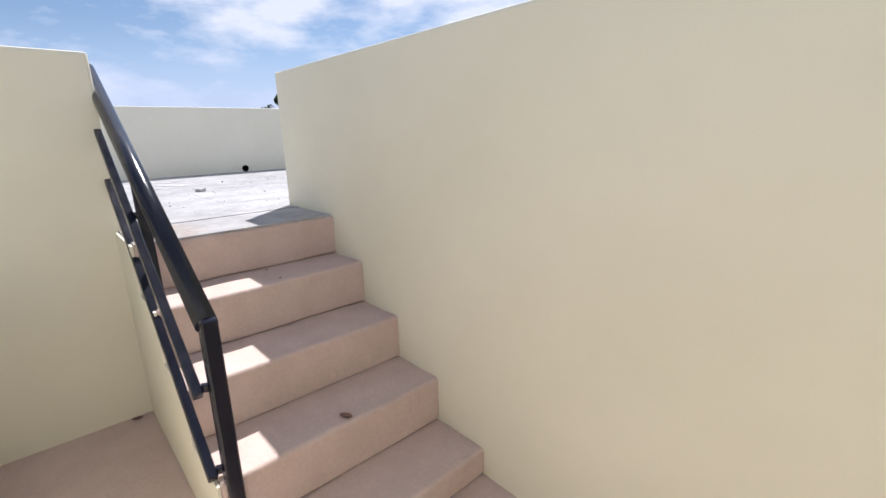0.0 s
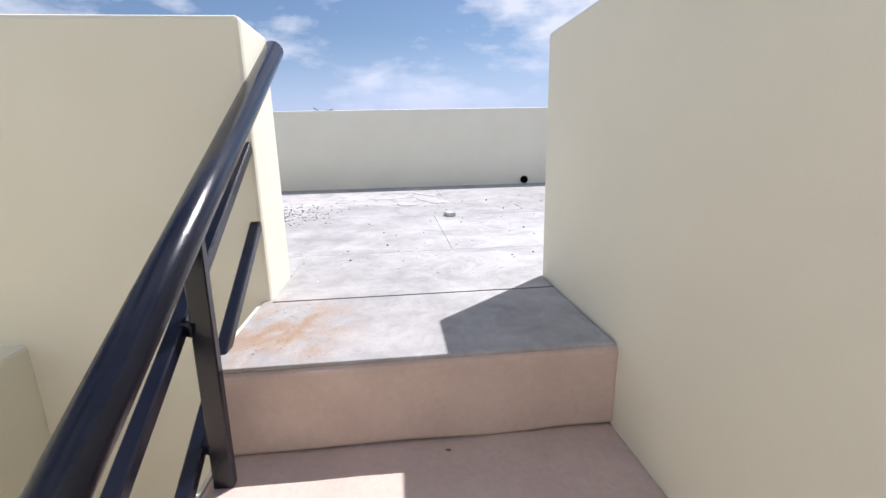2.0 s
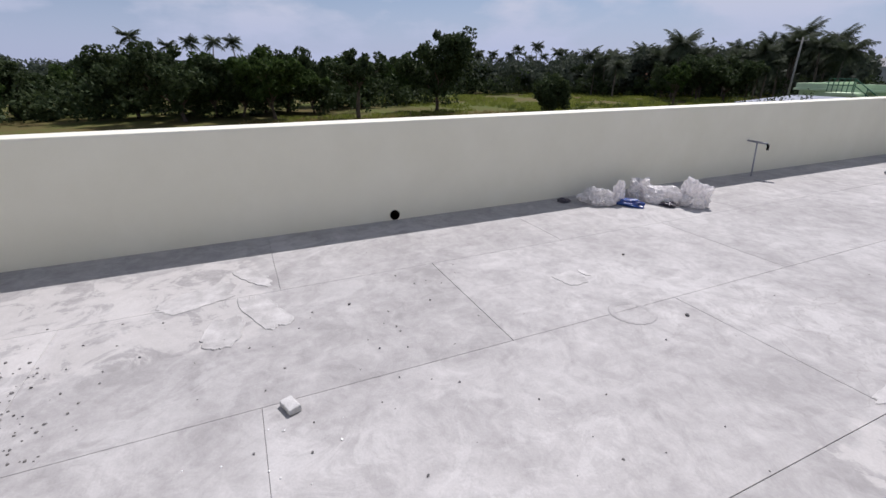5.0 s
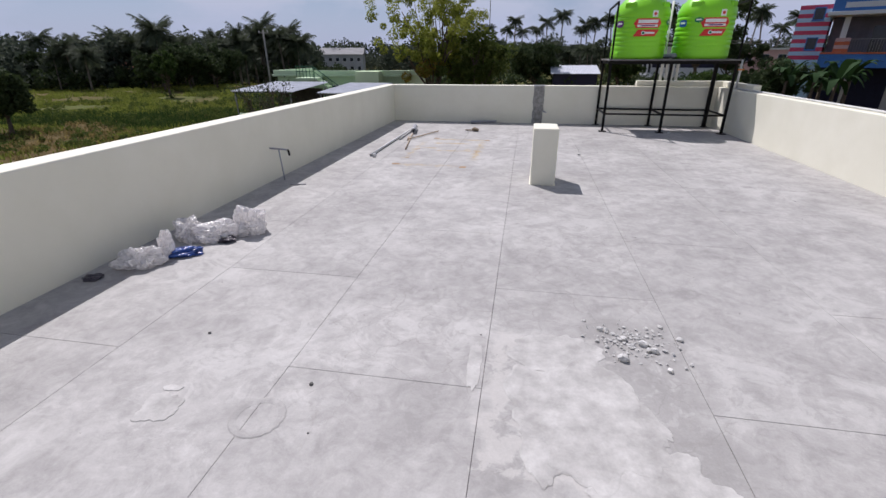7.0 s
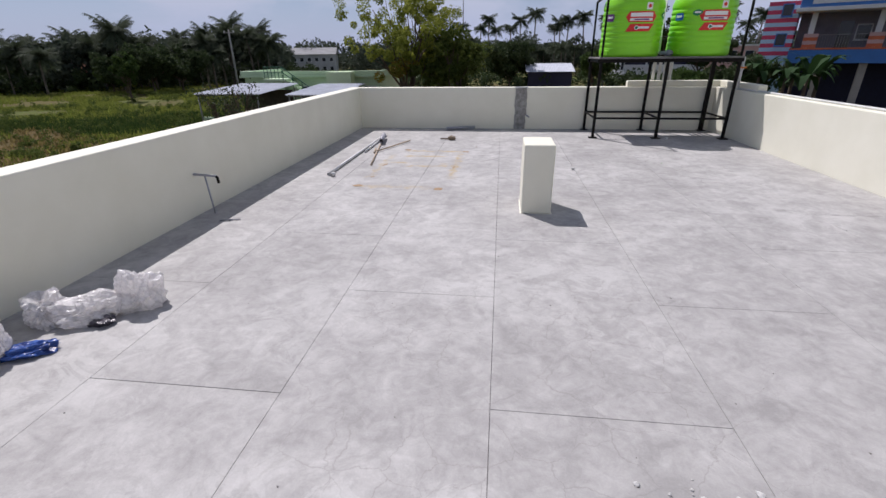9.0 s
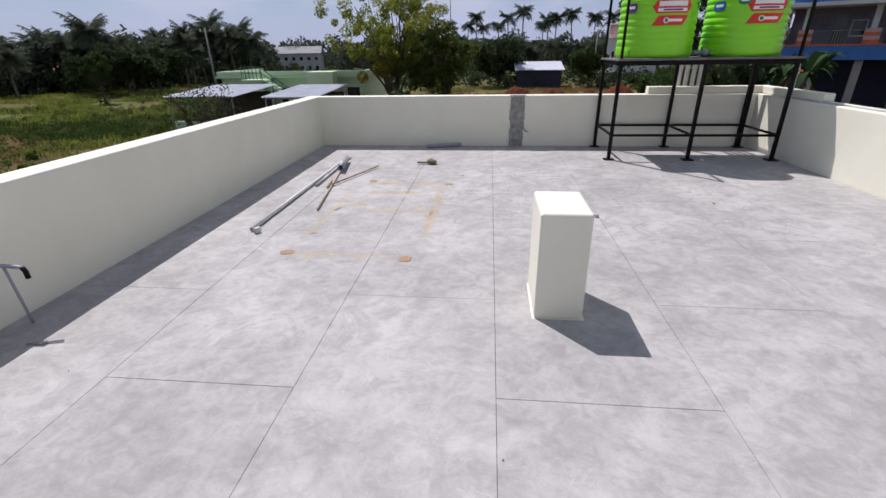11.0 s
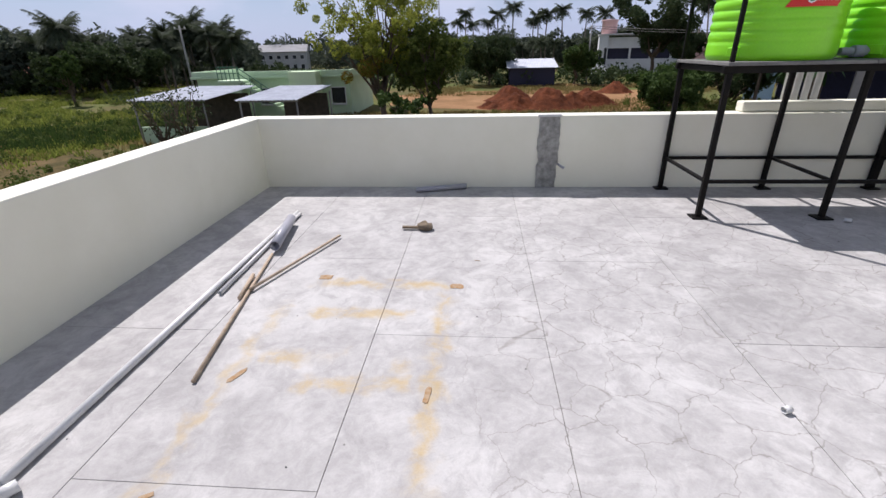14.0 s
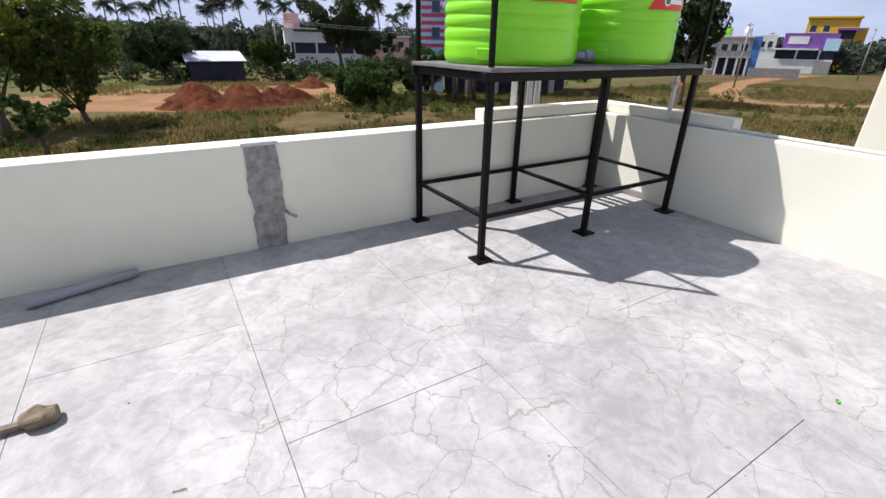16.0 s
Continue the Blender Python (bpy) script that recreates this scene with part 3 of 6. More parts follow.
# chimney-like stub block
blk = bmesh.new()
bm_box(blk, 2.745, 2.993, -4.672, -4.28, 0.0, 0.575, 0.014, 3)
solid("stub_column", blk, M_CREAM, "square cream painted stub column standing on the roof", "column")
fil = bmesh.new()
bmesh.ops.create_cone(fil, cap_ends=True, segments=4, radius1=0.245, radius2=0.18, depth=0.025, matrix=pose(0, 0, 0, 0, 0, 45))
for v in fil.verts:
    v.co = Vector((v.co.x * 0.76 + 2.869, v.co.y * 1.16 - 4.476, v.co.z * 0.6 + 0.0077))
solid("cement_fillet", rough_up(fil, 0.006, 8), M_CREAM, "cream cement fillet round the foot of the stub column", "trim", kind="structure")

# ---------- tank stand ----------
stand = thing("tank_stand", 4.97, -0.45, 0, "black painted steel water tank stand on six legs", "tank stand")
bpy.context.view_layer.update()
LX, LY = (4.0, 4.95, 5.93), (-0.88, -0.04)
DZ = 1.122
for ix, lx in enumerate(LX):
    for ly in LY:
        w = 0.05 if not (ix == 2 and ly == LY[1]) else 0.075
        up = 2.02 if ix in (0, 2) and ly == LY[0] else (1.97 if ix in (0, 2) else DZ)
        leg = wpart("leg", bar((lx, ly, 0.012), (lx, ly, DZ), w * 0.8, w * 0.8), M_MATTBLACK, stand)
        foot = wpart("foot_plate", box(lx - 0.06, lx + 0.06, max(ly - 0.06, -2), min(ly + 0.06, -0.006), 0.0, 0.012, 0.002), M_MATTBLACK, leg)
        if up > DZ:
            wpart("upright", bar((lx, ly, DZ), (lx, ly, up), 0.028, 0.028), M_MATTBLACK, stand)
for ly in LY:
    wpart("beam", bar((LX[0] - 0.05, ly, DZ), (LX[2] + 0.05, ly, DZ), 0.045, 0.05), M_MATTBLACK, stand)
    wpart("brace", bar((LX[0], ly, 0.30), (LX[2], ly, 0.30), 0.028, 0.028), M_MATTBLACK, stand)
for lx in LX:
    wpart("cross_beam", bar((lx, LY[0], DZ - 0.002), (lx, LY[1], DZ - 0.002), 0.04, 0.045), M_MATTBLACK, stand)
    wpart("brace", bar((lx, LY[0], 0.302), (lx, LY[1], 0.302), 0.026, 0.026), M_MATTBLACK, stand)
for lx in (LX[0], LX[2]):
    wpart("top_rail", bar((lx, LY[0], 2.01), (lx, LY[1], 1.965), 0.028, 0.028), M_MATTBLACK, stand)
for x0, x1 in ((3.96, 4.94), (4.945, 5.97)):
    wpart("deck_board", box(x0, x1, -0.93, -0.01, DZ + 0.026, DZ + 0.05, 0.004), M_DECK, stand, "weathered cement board deck")
TZ = DZ + 0.05


def tank_body(R, H, face):
    """A moulded tank body: ribs all round that flatten on the label panel."""
    bm = bmesh.new()
    n, rows = 96, 120
    rings = []
    for j in range(rows + 1):
        z = H * j / rows
        ring = []
        for k in range(n):
            th = k * math.tau / n
            d = abs((th - radians(face) + math.pi) % math.tau - math.pi)
            amp = 0.5 + 0.5 * min(1, max(0, (d - 0.62) / 0.15))
            r = R
            for zz in (0.15, 0.235, 0.315, 0.395, 0.475, 0.555, 0.635, 0.715):
                u = (z - 0.88 * zz) / 0.014
                r -= 0.011 * amp * math.exp(-u * u) * (1.0 if zz > 0.2 else 0.5)
            if z < 0.05:
                r -= 0.02 * (1 - z / 0.05) ** 2
            if z > 0.675:
                q = (z - 0.675) / (H - 0.675)
                r = R - (R * 0.46) * q ** 1.9
            ring.append(bm.verts.new((r * math.cos(th), r * math.sin(th), z)))
        rings.append(ring)
    for a, b_ in zip(rings, rings[1:]):
        for k in range(n):
            bm.faces.new((a[k], a[(k + 1) % n], b_[(k + 1) % n], b_[k])).smooth = True
    bm.faces.new(rings[0][::-1])
    bm.faces.new(rings[-1])
    return bm


def decal(R, face, width, zc, height, shape, n=14, lift=0.003):
    """A thin sticker wrapped on the tank: shape gives left and right ends (as shares of width) at a height share v."""
    bm = bmesh.new()
    rows = []
    m = 6
    for j in range(m + 1):
        v = j / m
        l, r = shape(v)
        row = []
        for i in range(n + 1):
            s = (l + (r - l) * i / n) * width
            th = radians(face) + s / R
            row.append(bm.verts.new(((R + lift) * math.cos(th), (R + lift) * math.sin(th), zc + (v - 0.5) * height)))
        rows.append(row)
    for a, b_ in zip(rows, rows[1:]):
        for i in range(n):
            bm.faces.new((a[i], a[i + 1], b_[i + 1], b_[i]))
    return bm


def hexagon(v):
    e = 0.5 - 0.22 * abs(v - 0.5)
    return -e, e


def slant(v):
    return -0.5 + 0.16 * v, 0.34 + 0.16 * v


def plain(v):
    return -0.5, 0.5


def disc(v):
    e = math.sqrt(max(0.001, 0.25 - (v - 0.5) ** 2))
    return -e, e


def water_tank(x, y, face, left_marks):
    tank = thing("water_tank", x, y, TZ, "lime green plastic water tank with red and white stickers", "water tank", "water tanks on the stand")
    R, H = 0.432, 0.96
    body = part("tank_body", tank_body(R, H, face), M_GREEN, tank)
    part("neck", lathe([(0.235, H - 0.03), (0.235, H + 0.05), (0.20, H + 0.055)], 40), M_GREEN, tank)
    part("lid", lathe([(0.25, H + 0.05), (0.255, H + 0.06), (0.255, H + 0.10), (0.23, H + 0.115), (0.12, H + 0.135)], 40), M_GREENLID, tank, "dark green screw lid")
    for k in range(4):
        th = radians(face) + (k + 0.5) * math.tau / 4
        b2 = box(-0.05, 0.05, -0.09, 0.09, 0, 0.085, 0.02)
        bmesh.ops.transform(b2, matrix=pose(0.36 * math.cos(th), 0.36 * math.sin(th), 0.76, 0, 0, math.degrees(th)), verts=b2.verts)
        part("shoulder_lug", b2, M_GREEN, tank)
    red = part("label_panel", decal(R, face, 0.44, 0.53, 0.14, hexagon), M_RED, tank, "red hexagonal sticker")
    part("label_print", decal(R, face, 0.31, 0.556, 0.05, plain, lift=0.005), M_WHITE, red, "white lettering bar")
    part("label_print", decal(R, face, 0.32, 0.495, 0.034, plain, lift=0.005), M_WHITE, red, "white caption bar")
    part("label_print", decal(R, face, 0.21, 0.495, 0.018, plain, lift=0.0065), M_PURPLE, red, "purple caption bar")
    red2 = part("label_panel", decal(R, face - 1, 0.40, 0.39, 0.10, slant), M_RED, tank, "red slanted sticker")
    part("label_print", decal(R, face - 8, 0.06, 0.39, 0.06, disc, lift=0.005), M_WHITE, red2, "white round mark")
    part("label_print", decal(R, face - 8, 0.04, 0.39, 0.04, disc, lift=0.0065), M_TEAL, red2, "dark round mark")
    part("label_print", decal(R, face + 5, 0.16, 0.39, 0.028, plain, lift=0.005), M_WHITE, red2, "white lettering bar")
    badge = part("badge", decal(R, face + 12, 0.085, 0.665, 0.09, plain, lift=0.003), M_WHITE, tank, "small pale sticker")
    part("badge_mark", decal(R, face + 12, 0.05, 0.665, 0.05, disc, lift=0.005), M_RED, badge, "red round mark")
    for off, material, w, h, z, shp in left_marks:
        mk = part("side_label", decal(R, face + off, w, z, h, shp), material, tank)
        part("label_print", decal(R, face + off, w * 0.6, z + 0.005, h * 0.3, plain, lift=0.005), M_WHITE, mk)
    blk2 = box(-0.03, 0.03, -0.045, 0.045, 0.0, 0.07, 0.008)
    th = radians(face - 62)
    bmesh.ops.transform(blk2, matrix=pose((R - 0.015) * math.cos(th), (R - 0.015) * math.sin(th), 0.025, 0, 0, face - 62), verts=blk2.verts)
    part("outlet_boss", blk2, M_GREEN, tank)
    return tank


water_tank(4.47, -0.44, -87, [(-62, M_PURPLE, 0.16, 0.095, 0.53, hexagon), (56, M_TEAL, 0.14, 0.1, 0.55, disc)])
water_tank(5.47, -0.44, -87, [(-68, M_BLUE, 0.16, 0.095, 0.53, hexagon), (-33, M_TEAL, 0.13, 0.08, 0.57, disc)])

# plumbing between and behind the tanks
pl = thing("tank_pipe", 4.97, -0.55, TZ, "white plastic pipe joining the two tanks", "pipe")
bpy.context.view_layer.update()
wpart("connector", tube([(4.88, -0.62, TZ + 0.05), (5.14, -0.62, TZ + 0.05)], 0.028, 14), M_GREYPVC, pl)
wpart("valve", tube([(4.97, -0.62, TZ + 0.05), (5.05, -0.62, TZ + 0.05)], 0.042, 14), M_GREYPVC, pl)
wpart("riser", tube([(5.01, -0.62, TZ + 0.05), (5.0, -0.2, TZ + 0.05), (5.0, -0.16, TZ + 0.9)], 0.02, 12), M_PVC, pl)
for k in range(4):
    pp = thing("down_pipe", 5.10 + 0.09 * k, 0.26, -3.6, "white plastic down pipe outside the parapet", "pipe", "white pipes behind the stand")
    bpy.context.view_layer.update()
    wpart("pipe_run", tube([(5.10 + 0.09 * k, 0.235, G), (5.10 + 0.09 * k, 0.235, 1.10), (5.10 + 0.09 * k, 0.10, 1.14), (5.10 + 0.09 * k, -0.02, 1.14)], 0.028, 12), M_PVC, pp)
vp = thing("valve_pipe", 6.17, -0.80, 0.74, "white plastic pipe with an orange valve on the parapet", "pipe")
bpy.context.view_layer.update()
wpart("pipe_run", tube([(6.10, -0.62, P), (6.10, -0.62, 1.16)], 0.018, 12), M_PVC, vp)
wpart("valve", tube([(6.10, -0.62, 0.98), (6.10, -0.62, 1.04)], 0.028, 12), M_PVC, vp)
M_ORANGE = mat("orange_plastic", (0.75, 0.22, 0.02), (0.7, 0.2, 0.02), 0.4, bump=0)
wpart("valve_handle", box(6.05, 6.15, -0.655, -0.64, 1.0, 1.02, 0.003), M_ORANGE, vp, "orange valve handle")
cp = thing("coping_pipe", 6.16, -3.5, P, "thin white pipe lying along the parapet top", "pipe")
bpy.context.view_layer.update()
wpart("pipe_run", tube([(6.10, -0.64, P + 0.014), (6.15, -1.2, P + 0.014), (6.16, -3.5, P + 0.014), (6.16, -9.0, P + 0.014)], 0.013, 10), M_PVC, cp)

# ---------- ground ----------
gb = bmesh.new()
S, N = 1500.0, 24
rows = [[gb.verts.new((-S + 2 * S * i / N, -S + 2 * S * j / N, G)) for i in range(N + 1)] for j in range(N + 1)]
for j in range(N):
    for i in range(N):
        gb.faces.new((rows[j][i], rows[j][i + 1], rows[j + 1][i + 1], rows[j + 1][i]))
structure("ground", gb, M_GROUND, "green and dry field reaching the horizon")


def blob_sheet(cx, cy, rx, ry, seed, lift, n=40):
    """A flat patch with a ragged outline, just above the ground."""
    bm = bmesh.new()
    c = bm.verts.new((cx, cy, G + lift))
    ring = []
    for k in range(n):
        th = k * math.tau / n
        f = 1 + 0.35 * noise.noise((math.cos(th) * 1.5 + seed, math.sin(th) * 1.5, seed))
        ring.append(bm.verts.new((cx + rx * f * math.cos(th), cy + ry * f * math.sin(th), G + lift)))
    for k in range(n):
        bm.faces.new((c, ring[k], ring[(k + 1) % n]))
    return bm


structure("ground_dirt_plot", blob_sheet(9, 45, 17, 10, 3.1, 0.02), M_PALESOIL, "bare orange earth plot beside the house")
structure("ground_dry_east", blob_sheet(72, 20, 58, 26, 8.4, 0.015), M_DRYFIELD, "dry brown waste ground beside the track")
structure("ground_brown_edge", blob_sheet(-27, 8, 9, 22, 5.2, 0.02), M_DRYFIELD, "dry brown field edge below the house")


def road_strip(pts, w):
    bm = bmesh.new()
    prev = None
    pts = [Vector((x, y, G + 0.03)) for x, y in pts]
    for i, p in enumerate(pts):
        d = (pts[min(i + 1, len(pts) - 1)] - pts[max(i - 1, 0)]).normalized()
        s = Vector((-d.y, d.x, 0)) * w / 2
        cur = (bm.verts.new(p - s), bm.verts.new(p + s))
        if prev:
            bm.faces.new((prev[0], cur[0], cur[1], prev[1]))
        prev = cur
    return bm


ROAD = [(112, 40), (92, 38), (74, 34), (62, 29), (54, 24), (51, 20), (54, 16), (62, 11), (80, 3)]
structure("road", road_strip(ROAD, 3.4), M_PALESOIL, "pale unpaved dirt track")
structure("road_track", road_strip([(12, 62), (24, 60), (34, 62), (45, 70)], 4.0), M_PALESOIL, "pale unpaved dirt track by the white house")


def soil_heap(x, y, r, h, seed):
    bm = bmesh.new()
    n, m = 40, 14
    top = bm.verts.new((0, 0, h))
    last = None
    for j in range(1, m + 1):
        q = j / m
        ring = []
        for k in range(n):
            th = k * math.tau / n
            f = 1 + 0.22 * noise.noise((math.cos(th) * 1.4, math.sin(th) * 1.4, seed))
            u, w = math.cos(th) * q, math.sin(th) * q
            z = h * (0.5 + 0.5 * math.cos(math.pi * q)) ** 0.85 + (0.34 * noise.noise((u * 2.6, w * 2.6, seed + 7.3)) + 0.14 * noise.noise((u * 7, w * 7, seed + 3.1))) * (1 - q * q)
            ring.append(bm.verts.new((r * q * f * math.cos(th), r * q * f * math.sin(th), max(z, 0) - (0.02 if j == m else 0))))
        for k in range(n):
            if last is None:
                bm.faces.new((top, ring[k], ring[(k + 1) % n]))
            else:
                bm.faces.new((last[k], ring[k], ring[(k + 1) % n], last[(k + 1) % n]))
        last = ring
    ob = solid("earth_mound", bm, M_SOIL, "heap of loose dark red soil on the bare plot", "soil heap", "heaps of red soil")
    ob.matrix_world = pose(x, y, G + 0.02)


for x, y, r, h, sd in ((5.4, 43.5, 2.7, 1.3, 1), (5.6, 36.6, 2.4, 1.15, 2), (8.2, 36.8, 2.9, 1.65, 3), (12.0, 38.6, 2.6, 1.35, 4), (10.4, 37.2, 2.0, 1.1, 5), (17.5, 50.5, 2.2, 1.1, 6), (3.6, 37.4, 1.6, 0.6, 7)):
    soil_heap(x, y, r, h, sd)


# ---------- plants ----------
def leaf_mesh(name, clumps, per, size, material, seed, flat=0.0, aspect=1.8):
    """Small leaf quads scattered in clumps (x, y, z, radius)."""
    rs = np.random.RandomState(seed)
    cl = np.array(clumps, dtype=float)
    n = len(cl) * per
    c = np.repeat(cl, per, axis=0)
    d = rs.normal(size=(n, 3))
    d /= np.linalg.norm(d, axis=1)[:, None]
    pos = c[:, :3] + d * (c[:, 3] * rs.uniform(0.35, 1.0, n) ** 0.6)[:, None]
    a = rs.normal(size=(n, 3))
    a[:, 2] *= 1 - flat
    a /= np.linalg.norm(a, axis=1)[:, None]
    b_ = np.cross(a, rs.normal(size=(n, 3)))
    b_ /= np.linalg.norm(b_, axis=1)[:, None]
    s = size * rs.uniform(0.6, 1.4, n)[:, None]
    a, b_ = a * s * aspect / 2, b_ * s / 2
    v = np.stack([pos - a, pos + b_, pos + a, pos - b_], axis=1).reshape(-1, 3)
    f = np.arange(n * 4).reshape(-1, 4)
    me = bpy.data.meshes.new(name)
    me.from_pydata(v.tolist(), [], f.tolist())
    me.materials.append(material)
    return me


def limb_points(a, b_, seed, bend=0.12, n=5):
    a, b_ = Vector(a), Vector(b_)
    L = (b_ - a).length
    return [a.lerp(b_, i / n) + noise.noise_vector((seed, i * 0.7, 2.3)) * bend * L * math.sin(math.pi * i / n) for i in range(n + 1)]


def tree(x, y, height, spread, seed, leaf, label, trunk_share=0.35, clumps=90, per=42, size=0.28, limbs=7, category="tree", group="", extra=None, dens=0.16):
    """A tree with a tapered trunk, limbs and a crown of leaf clumps round the limb ends."""
    rs = random.Random(seed)
    t = thing("tree", x, y, G, label, category, group)
    bm = bmesh.new()
    th = height * trunk_share
    r0 = height * 0.022 + 0.05
    trunk = limb_points((0, 0, -0.05), (rs.uniform(-0.3, 0.3), rs.uniform(-0.3, 0.3), th), seed, 0.06)
    bm_tube(bm, trunk, r0, 8, True, r0 * 0.7)
    top = trunk[-1]
    ends = []
    for k in range(limbs):
        az = k * math.tau / limbs + rs.uniform(-0.4, 0.4)
        rr = spread * rs.uniform(0.35, 0.85)
        e = Vector((top.x + math.cos(az) * rr, top.y + math.sin(az) * rr, rs.uniform(0.5, 0.86) * height))
        pts = limb_points(top - Vector((0, 0, rs.uniform(0, th * 0.25))), e, seed + k * 3.1, 0.15)
        bm_tube(bm, pts, r0 * 0.45, 6, True, r0 * 0.12)
        ends += [(pts[-1], 1.0), (pts[3], 0.8)]
        for q in range(3):
            e2 = e + Vector((rs.uniform(-1, 1), rs.uniform(-1, 1), rs.uniform(-0.3, 0.9))) * spread * 0.38
            p2 = limb_points(pts[3], e2, seed + k * 5.7 + q, 0.15, 3)
            bm_tube(bm, p2, r0 * 0.16, 4, True, r0 * 0.05)
            ends.append((p2[-1], 0.9))
    part("trunk", bm, M_BARK, t)
    cl = []
    for k in range(clumps):
        p, w = ends[k % len(ends)]
        j = Vector((rs.gauss(0, 1), rs.gauss(0, 1), rs.gauss(0, 0.8))) * spread * 0.17
        q = p + j
        q.z = max(height * trunk_share * 0.7, min(height * 0.96, q.z))
        cl.append((q.x, q.y, q.z, spread * dens * rs.uniform(0.6, 1.3) * w))
    ob = new("crown", leaf_mesh("crown", cl, per, size, leaf, seed))
    ob.parent = t
    if extra:
        low = [(c[0], c[1], c[2], c[3]) for c in cl if extra[1](c)]
        if low:
            o2 = new("crown_patch", leaf_mesh("crown_patch", low, per, size, extra[0], seed + 1))
            o2.parent = t
            o2["kind"] = "stuff"
    return t


def copy_at(ob, x, y, z, rz, s):
    return copy_thing(ob, Matrix.LocRotScale((x, y, z), Euler((0, 0, radians(rz))), (s, s, s)))


def palm(x, y, height, seed, lean=0.06, size=2.9):
    rs = random.Random(seed)
    t = thing("palm_tree", x, y, G, "tall coconut palm with a dark feathery crown", "palm tree", "coconut palms on the skyline")
    bm = bmesh.new()
    az = rs.uniform(0, 6.28)
    top = Vector((math.cos(az) * lean * height, math.sin(az) * lean * height, height))
    pts = [Vector((top.x * (i / 8) ** 1.6, top.y * (i / 8) ** 1.6, height * i / 8)) for i in range(9)]
    bm_tube(bm, pts, 0.22, 7, True, 0.13)
    part("trunk", bm, M_PALMBARK, t)
    v, f = [], []

    def quad(a, b_, c, d):
        i = len(v)
        v.extend([tuple(a), tuple(b_), tuple(c), tuple(d)])
        f.append((i, i + 1, i + 2, i + 3))

    for k in range(40):
        a = k * 2.399 + rs.uniform(-0.2, 0.2)
        rise = rs.uniform(-0.7, 2.4)
        ln = size * rs.uniform(0.75, 1.1)
        d = Vector((math.cos(a), math.sin(a), 0))
        sd = Vector((-d.y, d.x, 0))
        spine = []
        for i in range(9):
            q = i / 8
            spine.append(top + d * ln * q * (1 - 0.12 * q) + Vector((0, 0, rise * ln * 0.5 * q - ln * 0.5 * q * q)))
        for i in range(8):
            p, n_ = spine[i], spine[i + 1]
            quad(p + sd * 0.04, p - sd * 0.04, n_ - sd * 0.03, n_ + sd * 0.03)
            w = ln * 0.27 * math.sin(math.pi * (0.12 + 0.85 * (i / 8)))
            for s_ in (-1, 1):
                for h_ in (0.05, 0.38, 0.7):
                    m = p.lerp(n_, h_)
                    tip = m + sd * s_ * w + (n_ - p) * 0.8 - Vector((0, 0, w * rs.uniform(0.4, 0.9)))
                    quad(m, m + (n_ - p) * 0.3, tip + (n_ - p) * 0.06, tip)
    me = bpy.data.meshes.new("crown")
    me.from_pydata(v, [], f)
    me.materials.append(L_PALM)
    ob = new("crown", me)
    ob.parent = t
    return t


def polar(az, d, ox=2.3, oy=-6.0):
    return ox + d * math.sin(radians(az)), oy + d * math.cos(radians(az))


# single trees of the field
tree(-47.5, 12.1, 8.4, 3.7, 11, L_DARK, "large dark leafy tree at the field's far side", 0.24, 150, 110, 0.2, dens=0.2)
tree(-31.2, 16.0, 4.3, 1.75, 12, L_DARK, "small round dense dark green tree in the field", 0.26, 130, 110, 0.14, dens=0.32)
tree(-42.0, 1.4, 7.0, 3.0, 13, L_DARK, "slender tree with a thin dark crown", 0.45, 70, 90, 0.17)
tree(-47.6, 55.5, 6.2, 3.6, 14, L_DARK, "dark spreading tree standing in the green field", 0.25, 120, 110, 0.18, dens=0.22)
tree(-50.5, 53.5, 5.6, 3.0, 15, L_DARK, "dark spreading tree standing in the green field", 0.25, 100, 110, 0.18, dens=0.22)
tree(-41.3, 43.3, 5.6, 1.8, 16, L_MID, "slim green tree at the edge of the field", 0.2, 60, 100, 0.16)
tree(-4.9, 29.9, 9.5, 3.9, 17, L_YELLOW, "tall tree with thin yellow green leaves", 0.14, 200, 130, 0.09, 12, dens=0.13, extra=(L_RUSTY, lambda c: c[2] < 4.2 and c[0] < 0.8))
tree(-1.4, 31.6, 6.4, 3.3, 18, L_WEED, "green leafy tree beside the yellow one", 0.12, 110, 100, 0.15, dens=0.18)
tree(3.6, 64.6, 6.0, 3.8, 19, L_DARK, "dense dark green tree beside the tin shed", 0.15, 130, 110, 0.2, dens=0.22)
tree(15.2, 62.5, 5.0, 2.6, 20, L_MID, "green bushy tree beside the tin shed", 0.15, 90, 100, 0.19, dens=0.22)
tree(27.0, 67.0, 11.5, 5.4, 21, L_DARK, "big dark tree in front of the white house", 0.3, 150, 120, 0.21)
tree(30.5, 66.0, 7.5, 3.6, 22, L_DARK, "dark tree in front of the white house", 0.3, 90, 110, 0.2)
tree(42.6, 22.2, 10.0, 3.4, 23, L_DARK, "dark tree standing behind the water tanks", 0.2, 120, 100, 0.19)
tree(16.0, 32.5, 2.6, 2.2, 24, L_MID, "broad green bush on the vacant plot", 0.08, 90, 110, 0.14, dens=0.22, category="bush")
tree(19.0, 36.5, 3.0, 2.4, 25, L_MID, "broad green bush on the vacant plot", 0.08, 90, 110, 0.14, dens=0.22, category="bush")
tree(22.5, 36.0, 4.2, 2.8, 26, L_DARK, "dark green bush by the vacant plot", 0.08, 90, 110, 0.14, dens=0.22, category="bush")
